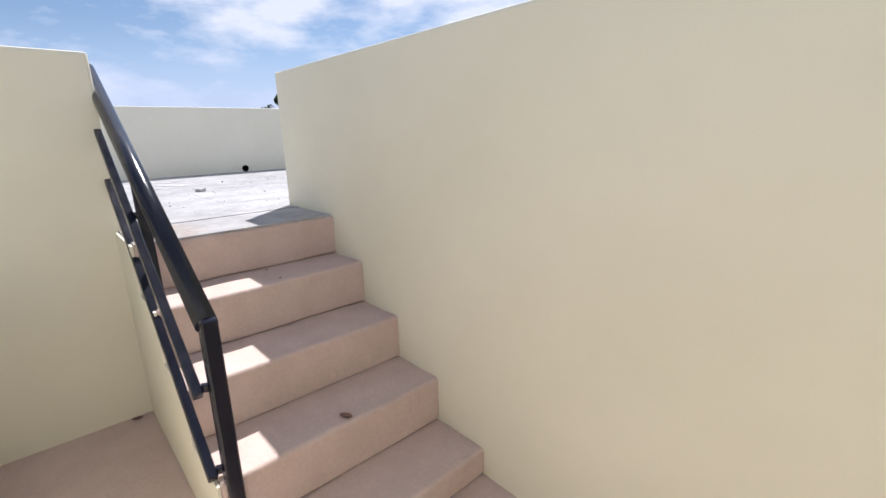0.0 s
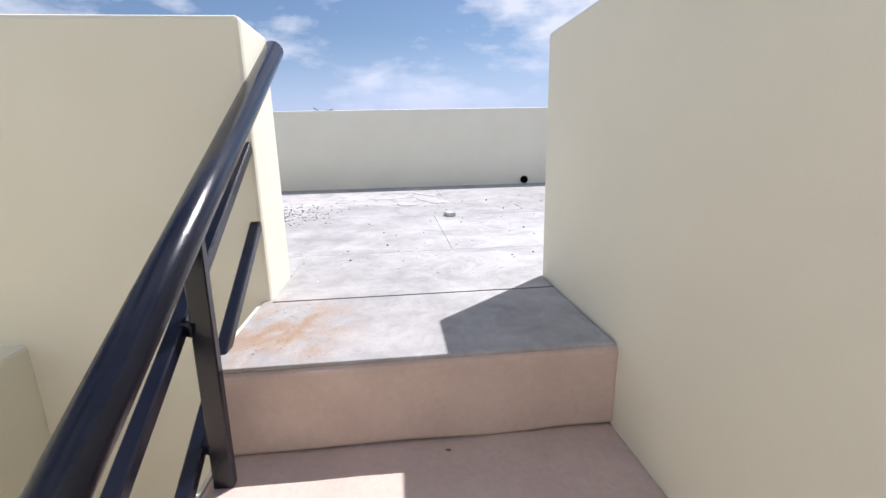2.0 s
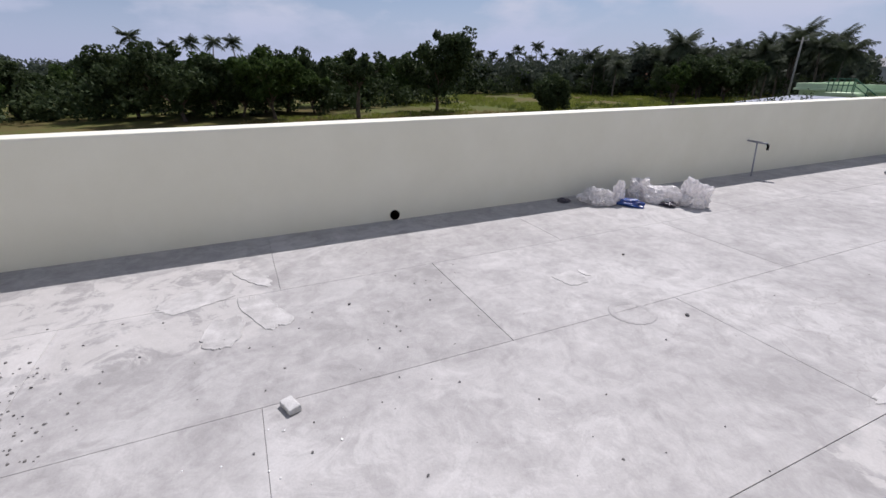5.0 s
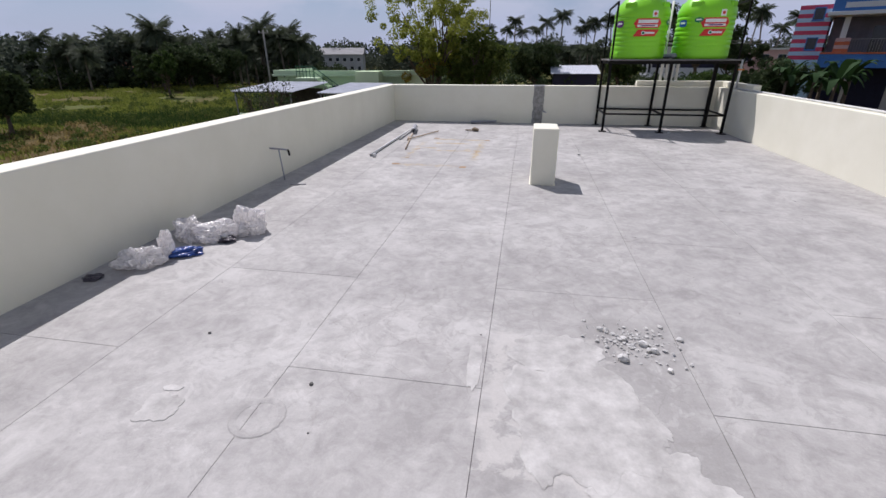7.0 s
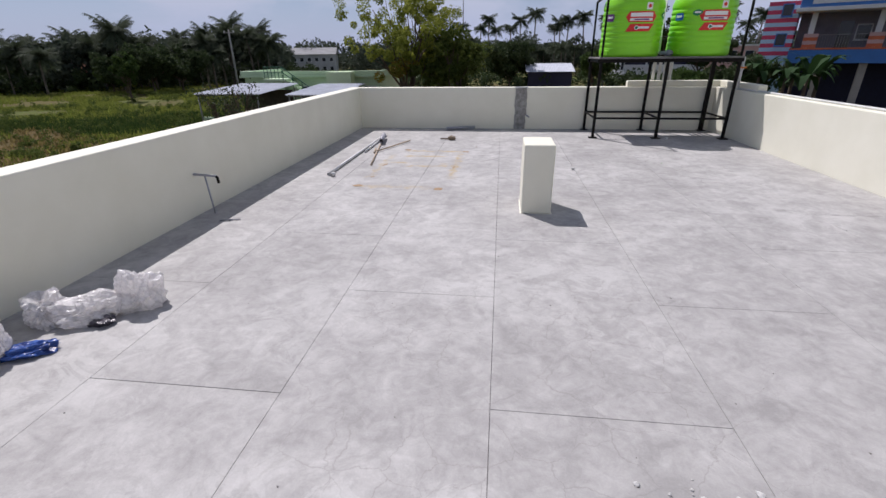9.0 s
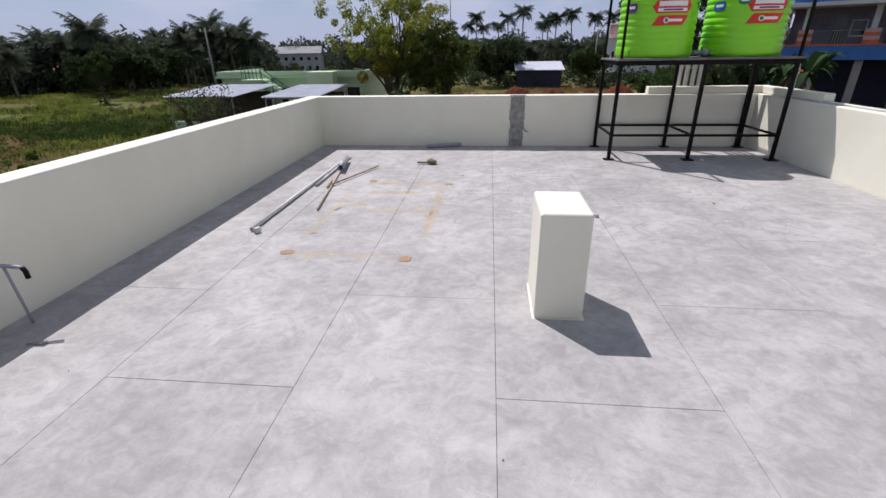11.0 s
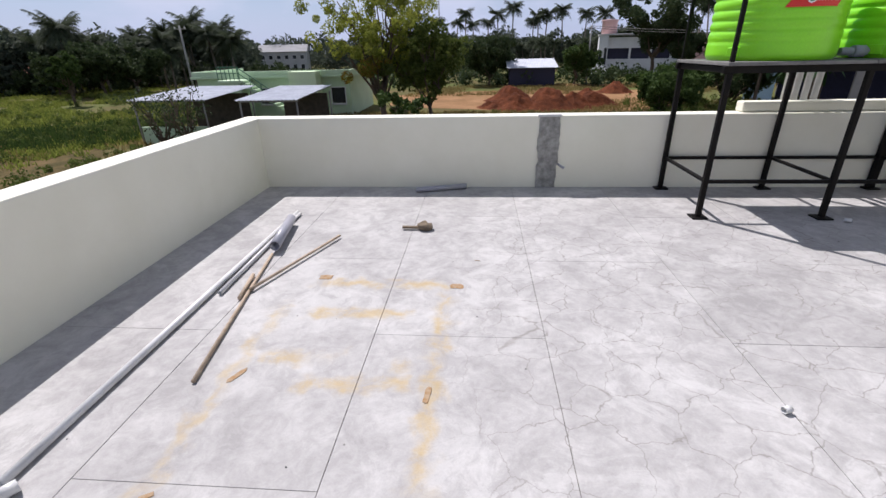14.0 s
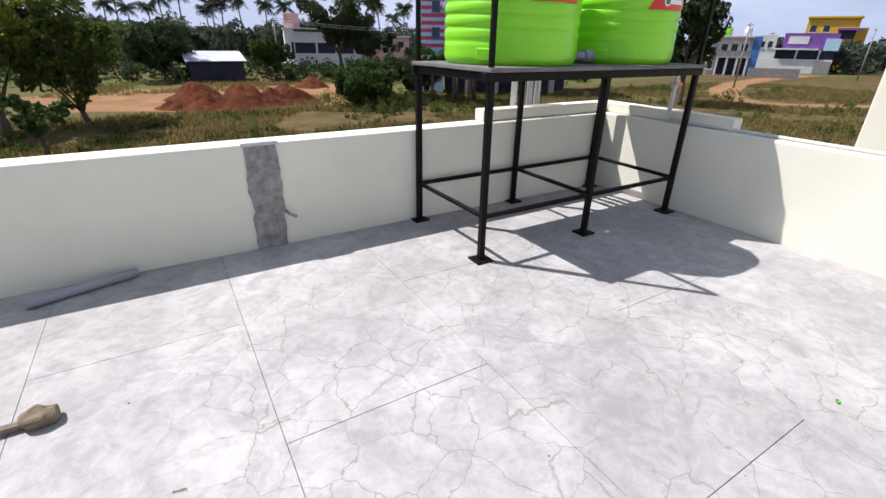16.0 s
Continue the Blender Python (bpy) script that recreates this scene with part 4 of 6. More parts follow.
tree(-15.2, 19.4, 3.3, 1.7, 27, L_DARK, "thin scraggy half bare shrub in front of the shed", 0.12, 60, 12, 0.08, limbs=12, dens=0.3, category="shrub")
tree(-12.9, 18.8, 3.6, 1.3, 28, L_DARK, "thin scraggy half bare shrub in front of the shed", 0.12, 50, 12, 0.08, limbs=12, dens=0.3, category="shrub")
tree(-2.2, 22.5, 2.6, 1.5, 29, L_MID, "small young tree beyond the parapet", 0.4, 30, 34, 0.16, category="tree")

# hedge of big trees to the west
hedge = [tree(-47, -14, 6.6, 3.6, 31, L_DARK, "tall dark leafy tree in the hedge line", 0.2, 120, 110, 0.2, dens=0.2, group="trees of the west hedge"),
         tree(-46, -6, 6.2, 3.2, 32, L_MID, "tall green leafy tree in the hedge line", 0.2, 110, 110, 0.2, dens=0.2, group="trees of the west hedge")]
rs_h = random.Random(5)
for k in range(26):
    yy = -48 + k * 2.45
    copy_at(hedge[k % 2], -50 - rs_h.uniform(0, 14) - (8 if yy > 5 else 0), yy, G, rs_h.uniform(0, 360), rs_h.uniform(0.7, 1.12))
for k in range(5):
    x, y = polar(-64 + k * 7.1 + rs_h.uniform(-1, 1), rs_h.uniform(78, 100))
    copy_at(hedge[k % 2], x, y, G, rs_h.uniform(0, 360), rs_h.uniform(0.6, 0.95))

und = []
rs_u = np.random.RandomState(55)
for k in range(420):
    yy = rs_u.uniform(-55, 20)
    und.append((-49 - rs_u.uniform(0, 16) - (6 if yy > 4 else 0), yy, G + rs_u.uniform(0.2, 3.2), rs_u.uniform(0.7, 1.6)))
tagged(new("hedge_undergrowth", leaf_mesh("hedge_undergrowth", und, 90, 0.24, L_DARK, 56)), "dense dark undergrowth filling the hedge line", "undergrowth", kind="stuff")

# coconut palms
palms = [palm(*polar(6.6, 140), 12.5, 41), palm(*polar(9.2, 138), 13.5, 42, 0.10), palm(*polar(-2.7, 146), 11.5, 43, 0.04)]
broad = [palm(*polar(-41, 96), 8.8, 44, 0.05, 3.4), palm(*polar(-31, 92), 8.0, 45, 0.07, 3.1), palm(*polar(-27.2, 88), 6.8, 46, 0.04, 3.5)]
rs_p = random.Random(8)
for k in range(50):
    az = -50 + k * 0.48 + rs_p.uniform(-0.7, 0.7)
    d = rs_p.uniform(84, 112)
    x, y = polar(az, d)
    copy_at(broad[k % 3], x, y, G, rs_p.uniform(0, 360), rs_p.uniform(0.7, 1.08) * d / 98 * (0.78 if az < -43.5 else 1.0))
for k in range(44):
    az = -66 + k * 0.42 + rs_p.uniform(-0.6, 0.6)
    d = rs_p.uniform(105, 145)
    x, y = polar(az, d)
    copy_at(palms[k % 3], x, y, G, rs_p.uniform(0, 360), 0.62 * rs_p.uniform(0.6, 1.1) * d / 120)
for k in range(46):
    az = -9 + k * 0.62 + rs_p.uniform(-0.5, 0.5)
    d = rs_p.uniform(110, 140)
    x, y = polar(az, d)
    copy_at(broad[k % 3], x, y, G, rs_p.uniform(0, 360), rs_p.uniform(0.5, 0.85))
for az, d, s in ((-7.6, 138, 1.10), (-4.8, 140, 1.14), (-1.6, 150, 1.16), (-0.7, 146, 1.08), (0.9, 150, 1.14), (2.2, 152, 1.22), (3.6, 150, 1.26), (5.9, 140, 1.08), (7.2, 138, 1.12), (11.5, 120, 0.95), (13.2, 118, 1.0), (22.5, 130, 1.05), (23.6, 128, 1.1), (24.8, 132, 1.0), (26.0, 126, 1.05), (-88, 105, 0.62), (-91, 100, 0.7), (-93.5, 102, 0.66), (-95, 108, 0.72), (-97, 108, 0.66), (-100, 110, 0.78)):
    x, y = polar(az, d)
    copy_at(palms[int(abs(az) * 3) % 3], x, y, G, rs_p.uniform(0, 360), s * (0.9 if az > -80 else 1.06))

# distant wood closing the horizon
rs_w = np.random.RandomState(77)
wood = []
for k in range(3400):
    az = rs_w.uniform(-130, 80)
    d = rs_w.uniform(92, 150) if az < -25 and az > -66 else rs_w.uniform(128, 185)
    x, y = polar(az, d)
    base_h = 5.4 if az < -46 else (6.6 if az < -24 else (7.2 if az < 30 else 5.5))
    hh = base_h + 2.2 * (noise.noise((az * 0.22, 1.0, 0.0)) + 0.6 * noise.noise((az * 1.1, 5.0, 0.0)))
    wood.append((x, y, G + rs_w.uniform(0.2, 1.0) * max(hh, 2.2), rs_w.uniform(1.4, 2.6)))
# the wood's haze is only in its leaf colour
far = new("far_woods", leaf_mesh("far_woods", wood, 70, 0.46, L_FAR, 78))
tagged(far, "dense dark green wood along the horizon", "woods", kind="stuff")
scr = []
for k in range(1300):
    az = rs_w.uniform(-125, -22) if k % 3 else rs_w.uniform(-22, 46)
    d = rs_w.uniform(88, 115) if k % 3 else rs_w.uniform(66, 112)
    x, y = polar(az, d)
    scr.append((x, y, G + rs_w.uniform(0.0, 2.6 if k % 3 else 1.1), rs_w.uniform(0.7, 1.8)))
tagged(new("scrub", leaf_mesh("scrub", scr, 80, 0.26, L_DARK, 79)), "low green scrub across the far fields", "scrub", kind="stuff")


# grass and dry scrub of the nearer field
def tufts(name, boxes, per_m2, height, material, seed, label, blades=12):
    """Upright narrow blades in uneven tufts."""
    rs = np.random.RandomState(seed)
    pts = []
    for x0, x1, y0, y1, k in boxes:
        n = int((x1 - x0) * (y1 - y0) * per_m2 * k)
        for x, y in zip(rs.uniform(x0, x1, n), rs.uniform(y0, y1, n)):
            if x > 45 and min((Vector(a_) + (Vector(c_) - Vector(a_)) * q_ - Vector((x, y))).length for a_, c_ in zip(ROAD, ROAD[1:]) for q_ in (0, 0.2, 0.4, 0.6, 0.8)) < 2.2:
                continue
            if noise.noise((x * 0.13 + seed, y * 0.13, 0.0)) > -0.15:
                pts.append((x, y))
    c = np.repeat(np.array(pts), blades, axis=0)
    n = len(c)
    c = c + rs.normal(0, 0.22, (n, 2))
    h = height * rs.uniform(0.4, 1.3, n)
    w = 0.035 * rs.uniform(0.6, 1.6, n)
    a = rs.uniform(0, math.tau, n)
    lx, ly = rs.normal(0, 0.35, n) * h, rs.normal(0, 0.35, n) * h
    dx, dy = np.cos(a) * w, np.sin(a) * w
    z = np.full(n, G)
    v = np.stack([np.stack([c[:, 0] - dx, c[:, 1] - dy, z], 1), np.stack([c[:, 0] + dx, c[:, 1] + dy, z], 1),
                  np.stack([c[:, 0] + lx + dx * 0.4, c[:, 1] + ly + dy * 0.4, z + h], 1), np.stack([c[:, 0] + lx - dx * 0.4, c[:, 1] + ly - dy * 0.4, z + h], 1)], 1).reshape(-1, 3)
    me = bpy.data.meshes.new(name)
    me.from_pydata(v.tolist(), [], np.arange(n * 4).reshape(-1, 4).tolist())
    me.materials.append(material)
    tagged(new(name, me), label, "grass", kind="stuff")


tufts("grass", ((-50, -19, 18, 60, 1.0), (-78, -50, 10, 60, 0.5), (-78, -24, 60, 92, 0.5), (-48, -20, -6, 20, 0.45), (16, 70, -2, 34, 0.12)), 4.2, 0.24, L_GRASS, 90, "bright green field grass in uneven tufts")
tufts("dry_grass", ((-44, -10, -12, 22, 0.7), (-10, 27, 12, 34, 2.6), (11, 27, 34, 42, 1.0), (18, 78, -2, 36, 1.6), (-6, 30, 48, 62, 0.8)), 2.6, 0.25, L_DRY, 91, "dry brown grass and weeds in tufts")
tufts("weeds", ((4, 24, 20, 32, 0.5), (-44, -22, 19, 26, 1.2), (-30, -19, 20, 32, 1.0)), 3.0, 0.40, L_MID, 92, "dark green weeds along the field edge")

# low leafy weeds and bushes of the fields
rs_l = np.random.RandomState(31)
low = []
for x0, x1, y0, y1, n, top in ((-46, -20, 18, 58, 90, 0.5), (-6, 16, 16, 31, 26, 0.35), (-30, -13, 4, 20, 40, 0.3), (15, 26, 25, 38, 40, 0.7), (30, 70, 4, 34, 40, 0.5)):
    for _ in range(n):
        cx, cy = rs_l.uniform(x0, x1), rs_l.uniform(y0, y1)
        for _k in range(5):
            low.append((cx + rs_l.normal(0, 0.7), cy + rs_l.normal(0, 0.7), G + rs_l.uniform(0.05, top), rs_l.uniform(0.15, 0.4)))
tagged(new("low_weeds", leaf_mesh("low_weeds", low, 70, 0.075, L_WEED, 32)), "low leafy green weeds spread over the fields", "weeds", kind="stuff")
structure("ground_dry_north", blob_sheet(8, 22, 20, 9.5, 2.2, 0.025), M_DRYFIELD, "dry brown waste strip below the far parapet")

# banana plants beside the blue building
for bx, by, sd in ((23.6, 30.4, 1), (25.0, 32.0, 2), (22.4, 31.8, 3), (26.2, 31.0, 4), (24.4, 29.2, 5), (27.2, 32.6, 6)):
    bt = thing("banana_plant", bx, by, G, "banana plant with broad arching green leaves", "banana plant", "banana plants")
    rb = random.Random(sd)
    part("stem", tube([(0, 0, 0), (0.05, 0.03, 3.1)], 0.16, 8, 0.09), M_BARK, bt)
    for k in range(12):
        a = k * 2.4 + rb.uniform(-0.3, 0.3)
        d = Vector((math.cos(a), math.sin(a), 0))
        sd_ = Vector((-d.y, d.x, 0))
        ln, rise = rb.uniform(2.0, 2.9), rb.uniform(0.7, 2.3)
        bm = bmesh.new()
        prev = None
        for i in range(8):
            q = i / 7
            c = Vector((0, 0, 2.9)) + d * ln * 0.6 * q + Vector((0, 0, rise * ln * 0.7 * q - ln * 0.9 * q * q))
            w = 0.27 * math.sin(math.pi * (0.08 + 0.88 * q)) ** 0.7
            cur = [bm.verts.new(c - sd_ * w + Vector((0, 0, 0.10 * w))), bm.verts.new(c), bm.verts.new(c + sd_ * w + Vector((0, 0, 0.10 * w)))]
            if prev:
                bm.faces.new((prev[0], prev[1], cur[1], cur[0])).smooth = True
                bm.faces.new((prev[1], prev[2], cur[2], cur[1])).smooth = True
            prev = cur
        part("leaf", bm, L_BANANA, bt)

# ---------- buildings ----------
M_PALEGREEN = mat("pale_green_house_paint", (0.60, 0.74, 0.52), (0.52, 0.66, 0.45), 0.8, scale=0.8, fine=10, bump=0.1)
# lighter copy of the house green, painting in sunlight on one panel
M_SUNLITGREEN = mat("sunlit_pale_green", (0.72, 0.86, 0.58), (0.68, 0.80, 0.54), 0.8, scale=0.8, fine=10, bump=0.1)
M_TIN = mat("galvanised_sheet", (0.55, 0.57, 0.64), (0.40, 0.42, 0.48), 0.5, 0.0, scale=1.5, fine=20, bump=0.1)
M_WHITEWASH = mat("whitewashed_wall", (0.72, 0.72, 0.72), (0.60, 0.60, 0.61), 0.85, scale=0.5, fine=10, bump=0.1)
M_DARKGLASS = mat("dark_window", (0.03, 0.035, 0.045), (0.02, 0.022, 0.03), 0.15, bump=0)
M_TILE = mat("red_tile_roof", (0.40, 0.15, 0.09), (0.30, 0.12, 0.08), 0.85, scale=1, fine=8, bump=0.4)
M_SKYBLUE = mat("sky_blue_paint", (0.50, 0.68, 0.86), (0.44, 0.62, 0.80), 0.7, scale=1, fine=10, bump=0.05)
M_DEEPBLUE = mat("deep_blue_paint", (0.06, 0.20, 0.52), (0.05, 0.16, 0.44), 0.7, scale=1, fine=10, bump=0.05)
M_CRIMSON = mat("crimson_paint", (0.66, 0.07, 0.15), (0.58, 0.06, 0.12), 0.7, scale=1, fine=10, bump=0.05)
M_ORANGEP = mat("orange_red_paint", (0.62, 0.16, 0.07), (0.55, 0.13, 0.06), 0.7, scale=1, fine=10, bump=0.05)
M_BEIGE = mat("beige_paint", (0.46, 0.42, 0.37), (0.37, 0.34, 0.30), 0.8, scale=1, fine=10, bump=0.05)
M_VIOLET = mat("violet_paint", (0.20, 0.08, 0.34), (0.18, 0.07, 0.3), 0.7, scale=1, fine=10, bump=0.05)
M_OCHRE = mat("golden_yellow_paint", (0.78, 0.46, 0.04), (0.72, 0.40, 0.03), 0.7, scale=1, fine=10, bump=0.05)
M_PINKP = mat("pink_paint", (0.62, 0.40, 0.38), (0.55, 0.34, 0.33), 0.8, scale=1, fine=10, bump=0.05)
M_CONC = mat("grey_concrete_post", (0.30, 0.29, 0.28), (0.22, 0.215, 0.21), 0.9, scale=2, fine=20, bump=0.3)


def building(name, x, y, rz, label, category="house"):
    ob = thing(name, x, y, G, label, category, rz=rz)
    return ob


def bbox_part(name, parent, material, x0, x1, y0, y1, z0, z1, bevel=0.0, label=""):
    return part(name, box(x0, x1, y0, y1, z0, z1, bevel), material, parent, label)


def window_part(parent, x, z, w, h, y, frame_mat=None):
    """A window set in a facade that faces -y: frame, dark pane and sill."""
    fm = frame_mat or M_WHITEWASH
    bm = bmesh.new()
    for a in ((x - w / 2 - 0.07, x - w / 2, z - 0.07, z + h + 0.07), (x + w / 2, x + w / 2 + 0.07, z - 0.07, z + h + 0.07), (x - w / 2, x + w / 2, z + h, z + h + 0.07), (x - w / 2, x + w / 2, z - 0.07, z)):
        bm_box(bm, a[0], a[1], y - 0.05, y + 0.06, a[2], a[3])
    win = part("window", bm, fm, parent)
    part("pane", box(x - w / 2, x + w / 2, y - 0.012, y + 0.02, z, z + h), M_DARKGLASS, win)
    part("sill", box(x - w / 2 - 0.12, x + w / 2 + 0.12, y - 0.14, y - 0.052, z - 0.13, z - 0.075), fm, win)


def corrugated(x0, x1, y0, y1, z0, z1, pitch=0.22, amp=0.035):
    """A corrugated sheet, ribs running along y, falling from z1 at y1 to z0 at y0."""
    bm = bmesh.new()
    n = int((x1 - x0) / pitch * 4)
    top, low = [], []
    for i in range(n + 1):
        x = x0 + (x1 - x0) * i / n
        c = amp * math.sin(i * math.pi / 2)
        top.append((bm.verts.new((x, y0, z0 + c)), bm.verts.new((x, y1, z1 + c))))
        low.append((bm.verts.new((x, y0, z0 + c - 0.02)), bm.verts.new((x, y1, z1 + c - 0.02))))
    for i in range(n):
        bm.faces.new((top[i][0], top[i + 1][0], top[i + 1][1], top[i][1]))
        bm.faces.new((low[i][0], low[i][1], low[i + 1][1], low[i + 1][0]))
        bm.faces.new((top[i][0], low[i][0], low[i + 1][0], top[i + 1][0]))
    return bm


# near-black colour that paints in the shade of recesses and overhung walls
M_SHADE = mat("near_black_shade", (0.035, 0.035, 0.07), (0.025, 0.022, 0.045), 0.8, bump=0.1)
M_DARKBOARDS = mat("dark_brown_boards", (0.10, 0.085, 0.065), (0.05, 0.042, 0.035), 0.9, scale=3, fine=30, bump=0.3)
# pale green flat-roofed house with an outside stair
gh = building("house", -14.6, 33.4, 0, "pale green flat roofed house with an outside stair")
bbox_part("wall", gh, M_PALEGREEN, -6.4, 6.4, 0, 8, 0, 3.0)
bbox_part("roof", gh, M_PALEGREEN, -6.7, 6.7, -0.4, 8.3, 3.0, 3.18, 0.02)
bbox_part("parapet", gh, M_PALEGREEN, -6.6, 6.6, -0.3, -0.1, 3.18, 3.55, 0.02)
bbox_part("parapet", gh, M_PALEGREEN, -6.6, -6.4, -0.1, 8.2, 3.18, 3.55, 0.02)
bbox_part("parapet", gh, M_PALEGREEN, 6.4, 6.6, -0.1, 8.2, 3.18, 3.55, 0.02)
# added block; its lighter colour stands in for a sunlit piece of wall
bbox_part("sunlit_block", gh, M_SUNLITGREEN, 2.0, 4.2, -1.6, -0.42, 0, 3.5, 0.02, "added block in lighter green imitating a sunlit wall panel")
for wx in (-4.5, -0.6, 5.4):
    window_part(gh, wx, 1.0, 1.1, 1.2, 0.0)
st_ = building("outside_stair", -16.2, 31.0, 0, "dark green outside stair with iron railing", "staircase")
M_DKGREEN = mat("dark_green_paint", (0.04, 0.16, 0.09), (0.03, 0.13, 0.07), 0.6, bump=0.05)
for k in range(14):
    bbox_part("tread", st_, M_PALEGREEN, 0.3 * k, 0.3 * k + 0.33, 0, 1.1, 3.0 - 0.21 * (k + 1), 3.0 - 0.21 * k - 0.05)
part("rail", bar((-1.6, 0, 3.95), (0, 0, 3.95), 0.06, 0.06), M_DKGREEN, st_)
part("rail", bar((0, 0, 3.95), (4.2, 0, 1.0), 0.06, 0.06), M_DKGREEN, st_)
part("rail", bar((0, 0, 3.55), (4.2, 0, 0.6), 0.05, 0.05), M_DKGREEN, st_)
part("rail", bar((-1.6, 0, 3.5), (0, 0, 3.5), 0.05, 0.05), M_DKGREEN, st_)
for k in range(6):
    part("baluster", bar((-1.6 + 0.32 * k, 0, 3.0), (-1.6 + 0.32 * k, 0, 3.95), 0.05, 0.05), M_DKGREEN, st_)
for k in range(6):
    part("baluster", bar((0.8 * k + 0.1, 0, 2.9 - 0.7 * 0.8 * k), (0.8 * k + 0.1, 0, 3.85 - 0.7 * 0.8 * k), 0.05, 0.05), M_DKGREEN, st_)
bbox_part("landing", st_, M_PALEGREEN, -1.8, 0.0, 0, 2.05, 2.8, 2.98)
bbox_part("stair_wall", st_, M_PALEGREEN, -1.7, 0.0, 0.1, 1.9, 0, 2.8)

for sx, sy, w, d, lab in ((-15.6, 21.0, 4.6, 6.4, "open shed with a corrugated grey roof on posts"), (-9.3, 20.2, 3.6, 6.4, "corrugated porch roof in front of the green house")):
    sh = building("shed", sx, sy, 0, lab, "shed")
    part("roof_sheet", corrugated(-w / 2, w / 2, 0, d, 2.55, 2.85), M_TIN, sh)
    for px_ in (-w / 2 + 0.2, w / 2 - 0.2):
        for py_ in (0.25, d - 0.25):
            part("post", tube([(px_, py_, 0), (px_, py_, 2.5)], 0.05, 8), M_CONC, sh)
    bbox_part("beam", sh, M_CONC, -w / 2 + 0.1, w / 2 - 0.1, 0.2, 0.3, 2.42, 2.5)
    bbox_part("back_wall", sh, M_DARKBOARDS, -w / 2 + 0.3, w / 2 - 0.3, d - 0.6, d - 0.45, 0, 2.4)
    bbox_part("low_wall", sh, M_PALEGREEN, -w / 2 + 0.1, w / 2 - 0.4, 0.5, 0.65, 0, 1.0)

# white godown far behind
gd = building("warehouse", *polar(-22.2, 122), 16, "long whitewashed warehouse with a grey pitched roof", "warehouse")
M_GREYWASH = mat("grey_limewash", (0.50, 0.51, 0.53), (0.38, 0.39, 0.41), 0.85, scale=0.6, fine=8, bump=0.1)
M_OLDSHEET = mat("weathered_cement_sheet", (0.27, 0.27, 0.28), (0.18, 0.18, 0.19), 0.85, scale=0.8, fine=10, bump=0.1)
bbox_part("wall", gd, M_GREYWASH, -5.4, 5.4, 0, 12, 0, 5.0)
rb_ = bmesh.new()
pr = [rb_.verts.new(p) for p in ((-5.7, -0.4, 5.0), (5.7, -0.4, 5.0), (5.7, 12.4, 5.0), (-5.7, 12.4, 5.0), (-5.7, 6, 6.6), (5.7, 6, 6.6))]
for q in ((0, 1, 5, 4), (2, 3, 4, 5), (0, 4, 3), (1, 2, 5), (0, 3, 2, 1)):
    rb_.faces.new([pr[i] for i in q])
part("roof", rb_, M_OLDSHEET, gd)
for k in range(6):
    window_part(gd, -4.4 + 1.76 * k, 3.4, 0.8, 0.8, 0.0)
    window_part(gd, -4.4 + 1.76 * k, 1.2, 0.8, 1.0, 0.0)

# tin-roofed shed by the dark tree
ts = building("shed", 9.3, 61.0, 0, "low dark shed with a bright tin roof", "shed")
part("roof_sheet", corrugated(-3.4, 3.4, -0.6, 4.2, 2.35, 3.35), M_TIN, ts)
bbox_part("wall", ts, M_SHADE, -3.0, 3.0, 0, 3.6, 0, 2.3)

# white house with a pink water tower
wh = building("house", 31.0, 86.0, -12, "white flat roofed house with a pink round roof tank")
bbox_part("wall", wh, M_WHITEWASH, -5.6, 8.0, 0.3, 9, 0, 2.5)
bbox_part("wall", wh, M_WHITEWASH, -5.6, 8.0, 0.3, 9, 4.3, 6.1)
bbox_part("wall", wh, M_WHITEWASH, -7.2, -5.6, -0.4, 9, 0, 6.5, 0.02)
# shade of the recess is put into its near-black colour
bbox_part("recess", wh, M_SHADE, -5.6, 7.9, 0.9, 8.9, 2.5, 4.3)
for px_ in (-1.9, 1.6, 5.0):
    bbox_part("pillar", wh, M_WHITEWASH, px_, px_ + 0.35, 0.32, 0.7, 2.5, 4.3)
bbox_part("pillar", wh, M_WHITEWASH, 7.65, 8.0, 0.32, 9, 2.5, 4.3)
bbox_part("roof", wh, M_WHITEWASH, -7.4, 8.3, -0.6, 9.3, 6.5, 6.7, 0.02)
part("roof_tank", lathe([(1.35, 6.7), (1.35, 8.8), (1.5, 8.85), (1.5, 9.1), (0.1, 9.2)], 24, -5.6, 3.0), M_PINKP, wh, "pink painted round roof tank")
bbox_part("door", wh, M_DARKGLASS, -6.2, -5.75, -0.46, -0.38, 1.6, 4.4)
window_part(wh, -6.8, 2.4, 0.5, 1.4, -0.4)
for k in range(6):
    bbox_part("step", wh, M_WHITEWASH, -7.6 - 0.2 * k, -5.4, -0.9 - 0.4 * k, -0.5 - 0.4 * k, 0, 1.6 - 0.26 * k)

# farm house with a tile roof among the palms
fh = building("house", *polar(-42.5, 108), 25, "small house with a weathered red tile roof")
bbox_part("wall", fh, M_BEIGE, -4, 4, 0, 5, 0, 2.3)
rb_ = bmesh.new()
pr = [rb_.verts.new(p) for p in ((-4.6, -0.6, 2.2), (4.6, -0.6, 2.2), (4.6, 5.6, 2.2), (-4.6, 5.6, 2.2), (-4.6, 2.5, 4.0), (4.6, 2.5, 4.0))]
for q in ((0, 1, 5, 4), (2, 3, 4, 5), (0, 4, 3), (1, 2, 5), (0, 3, 2, 1)):
    rb_.faces.new([pr[i] for i in q])
part("roof", rb_, M_TILE, fh)

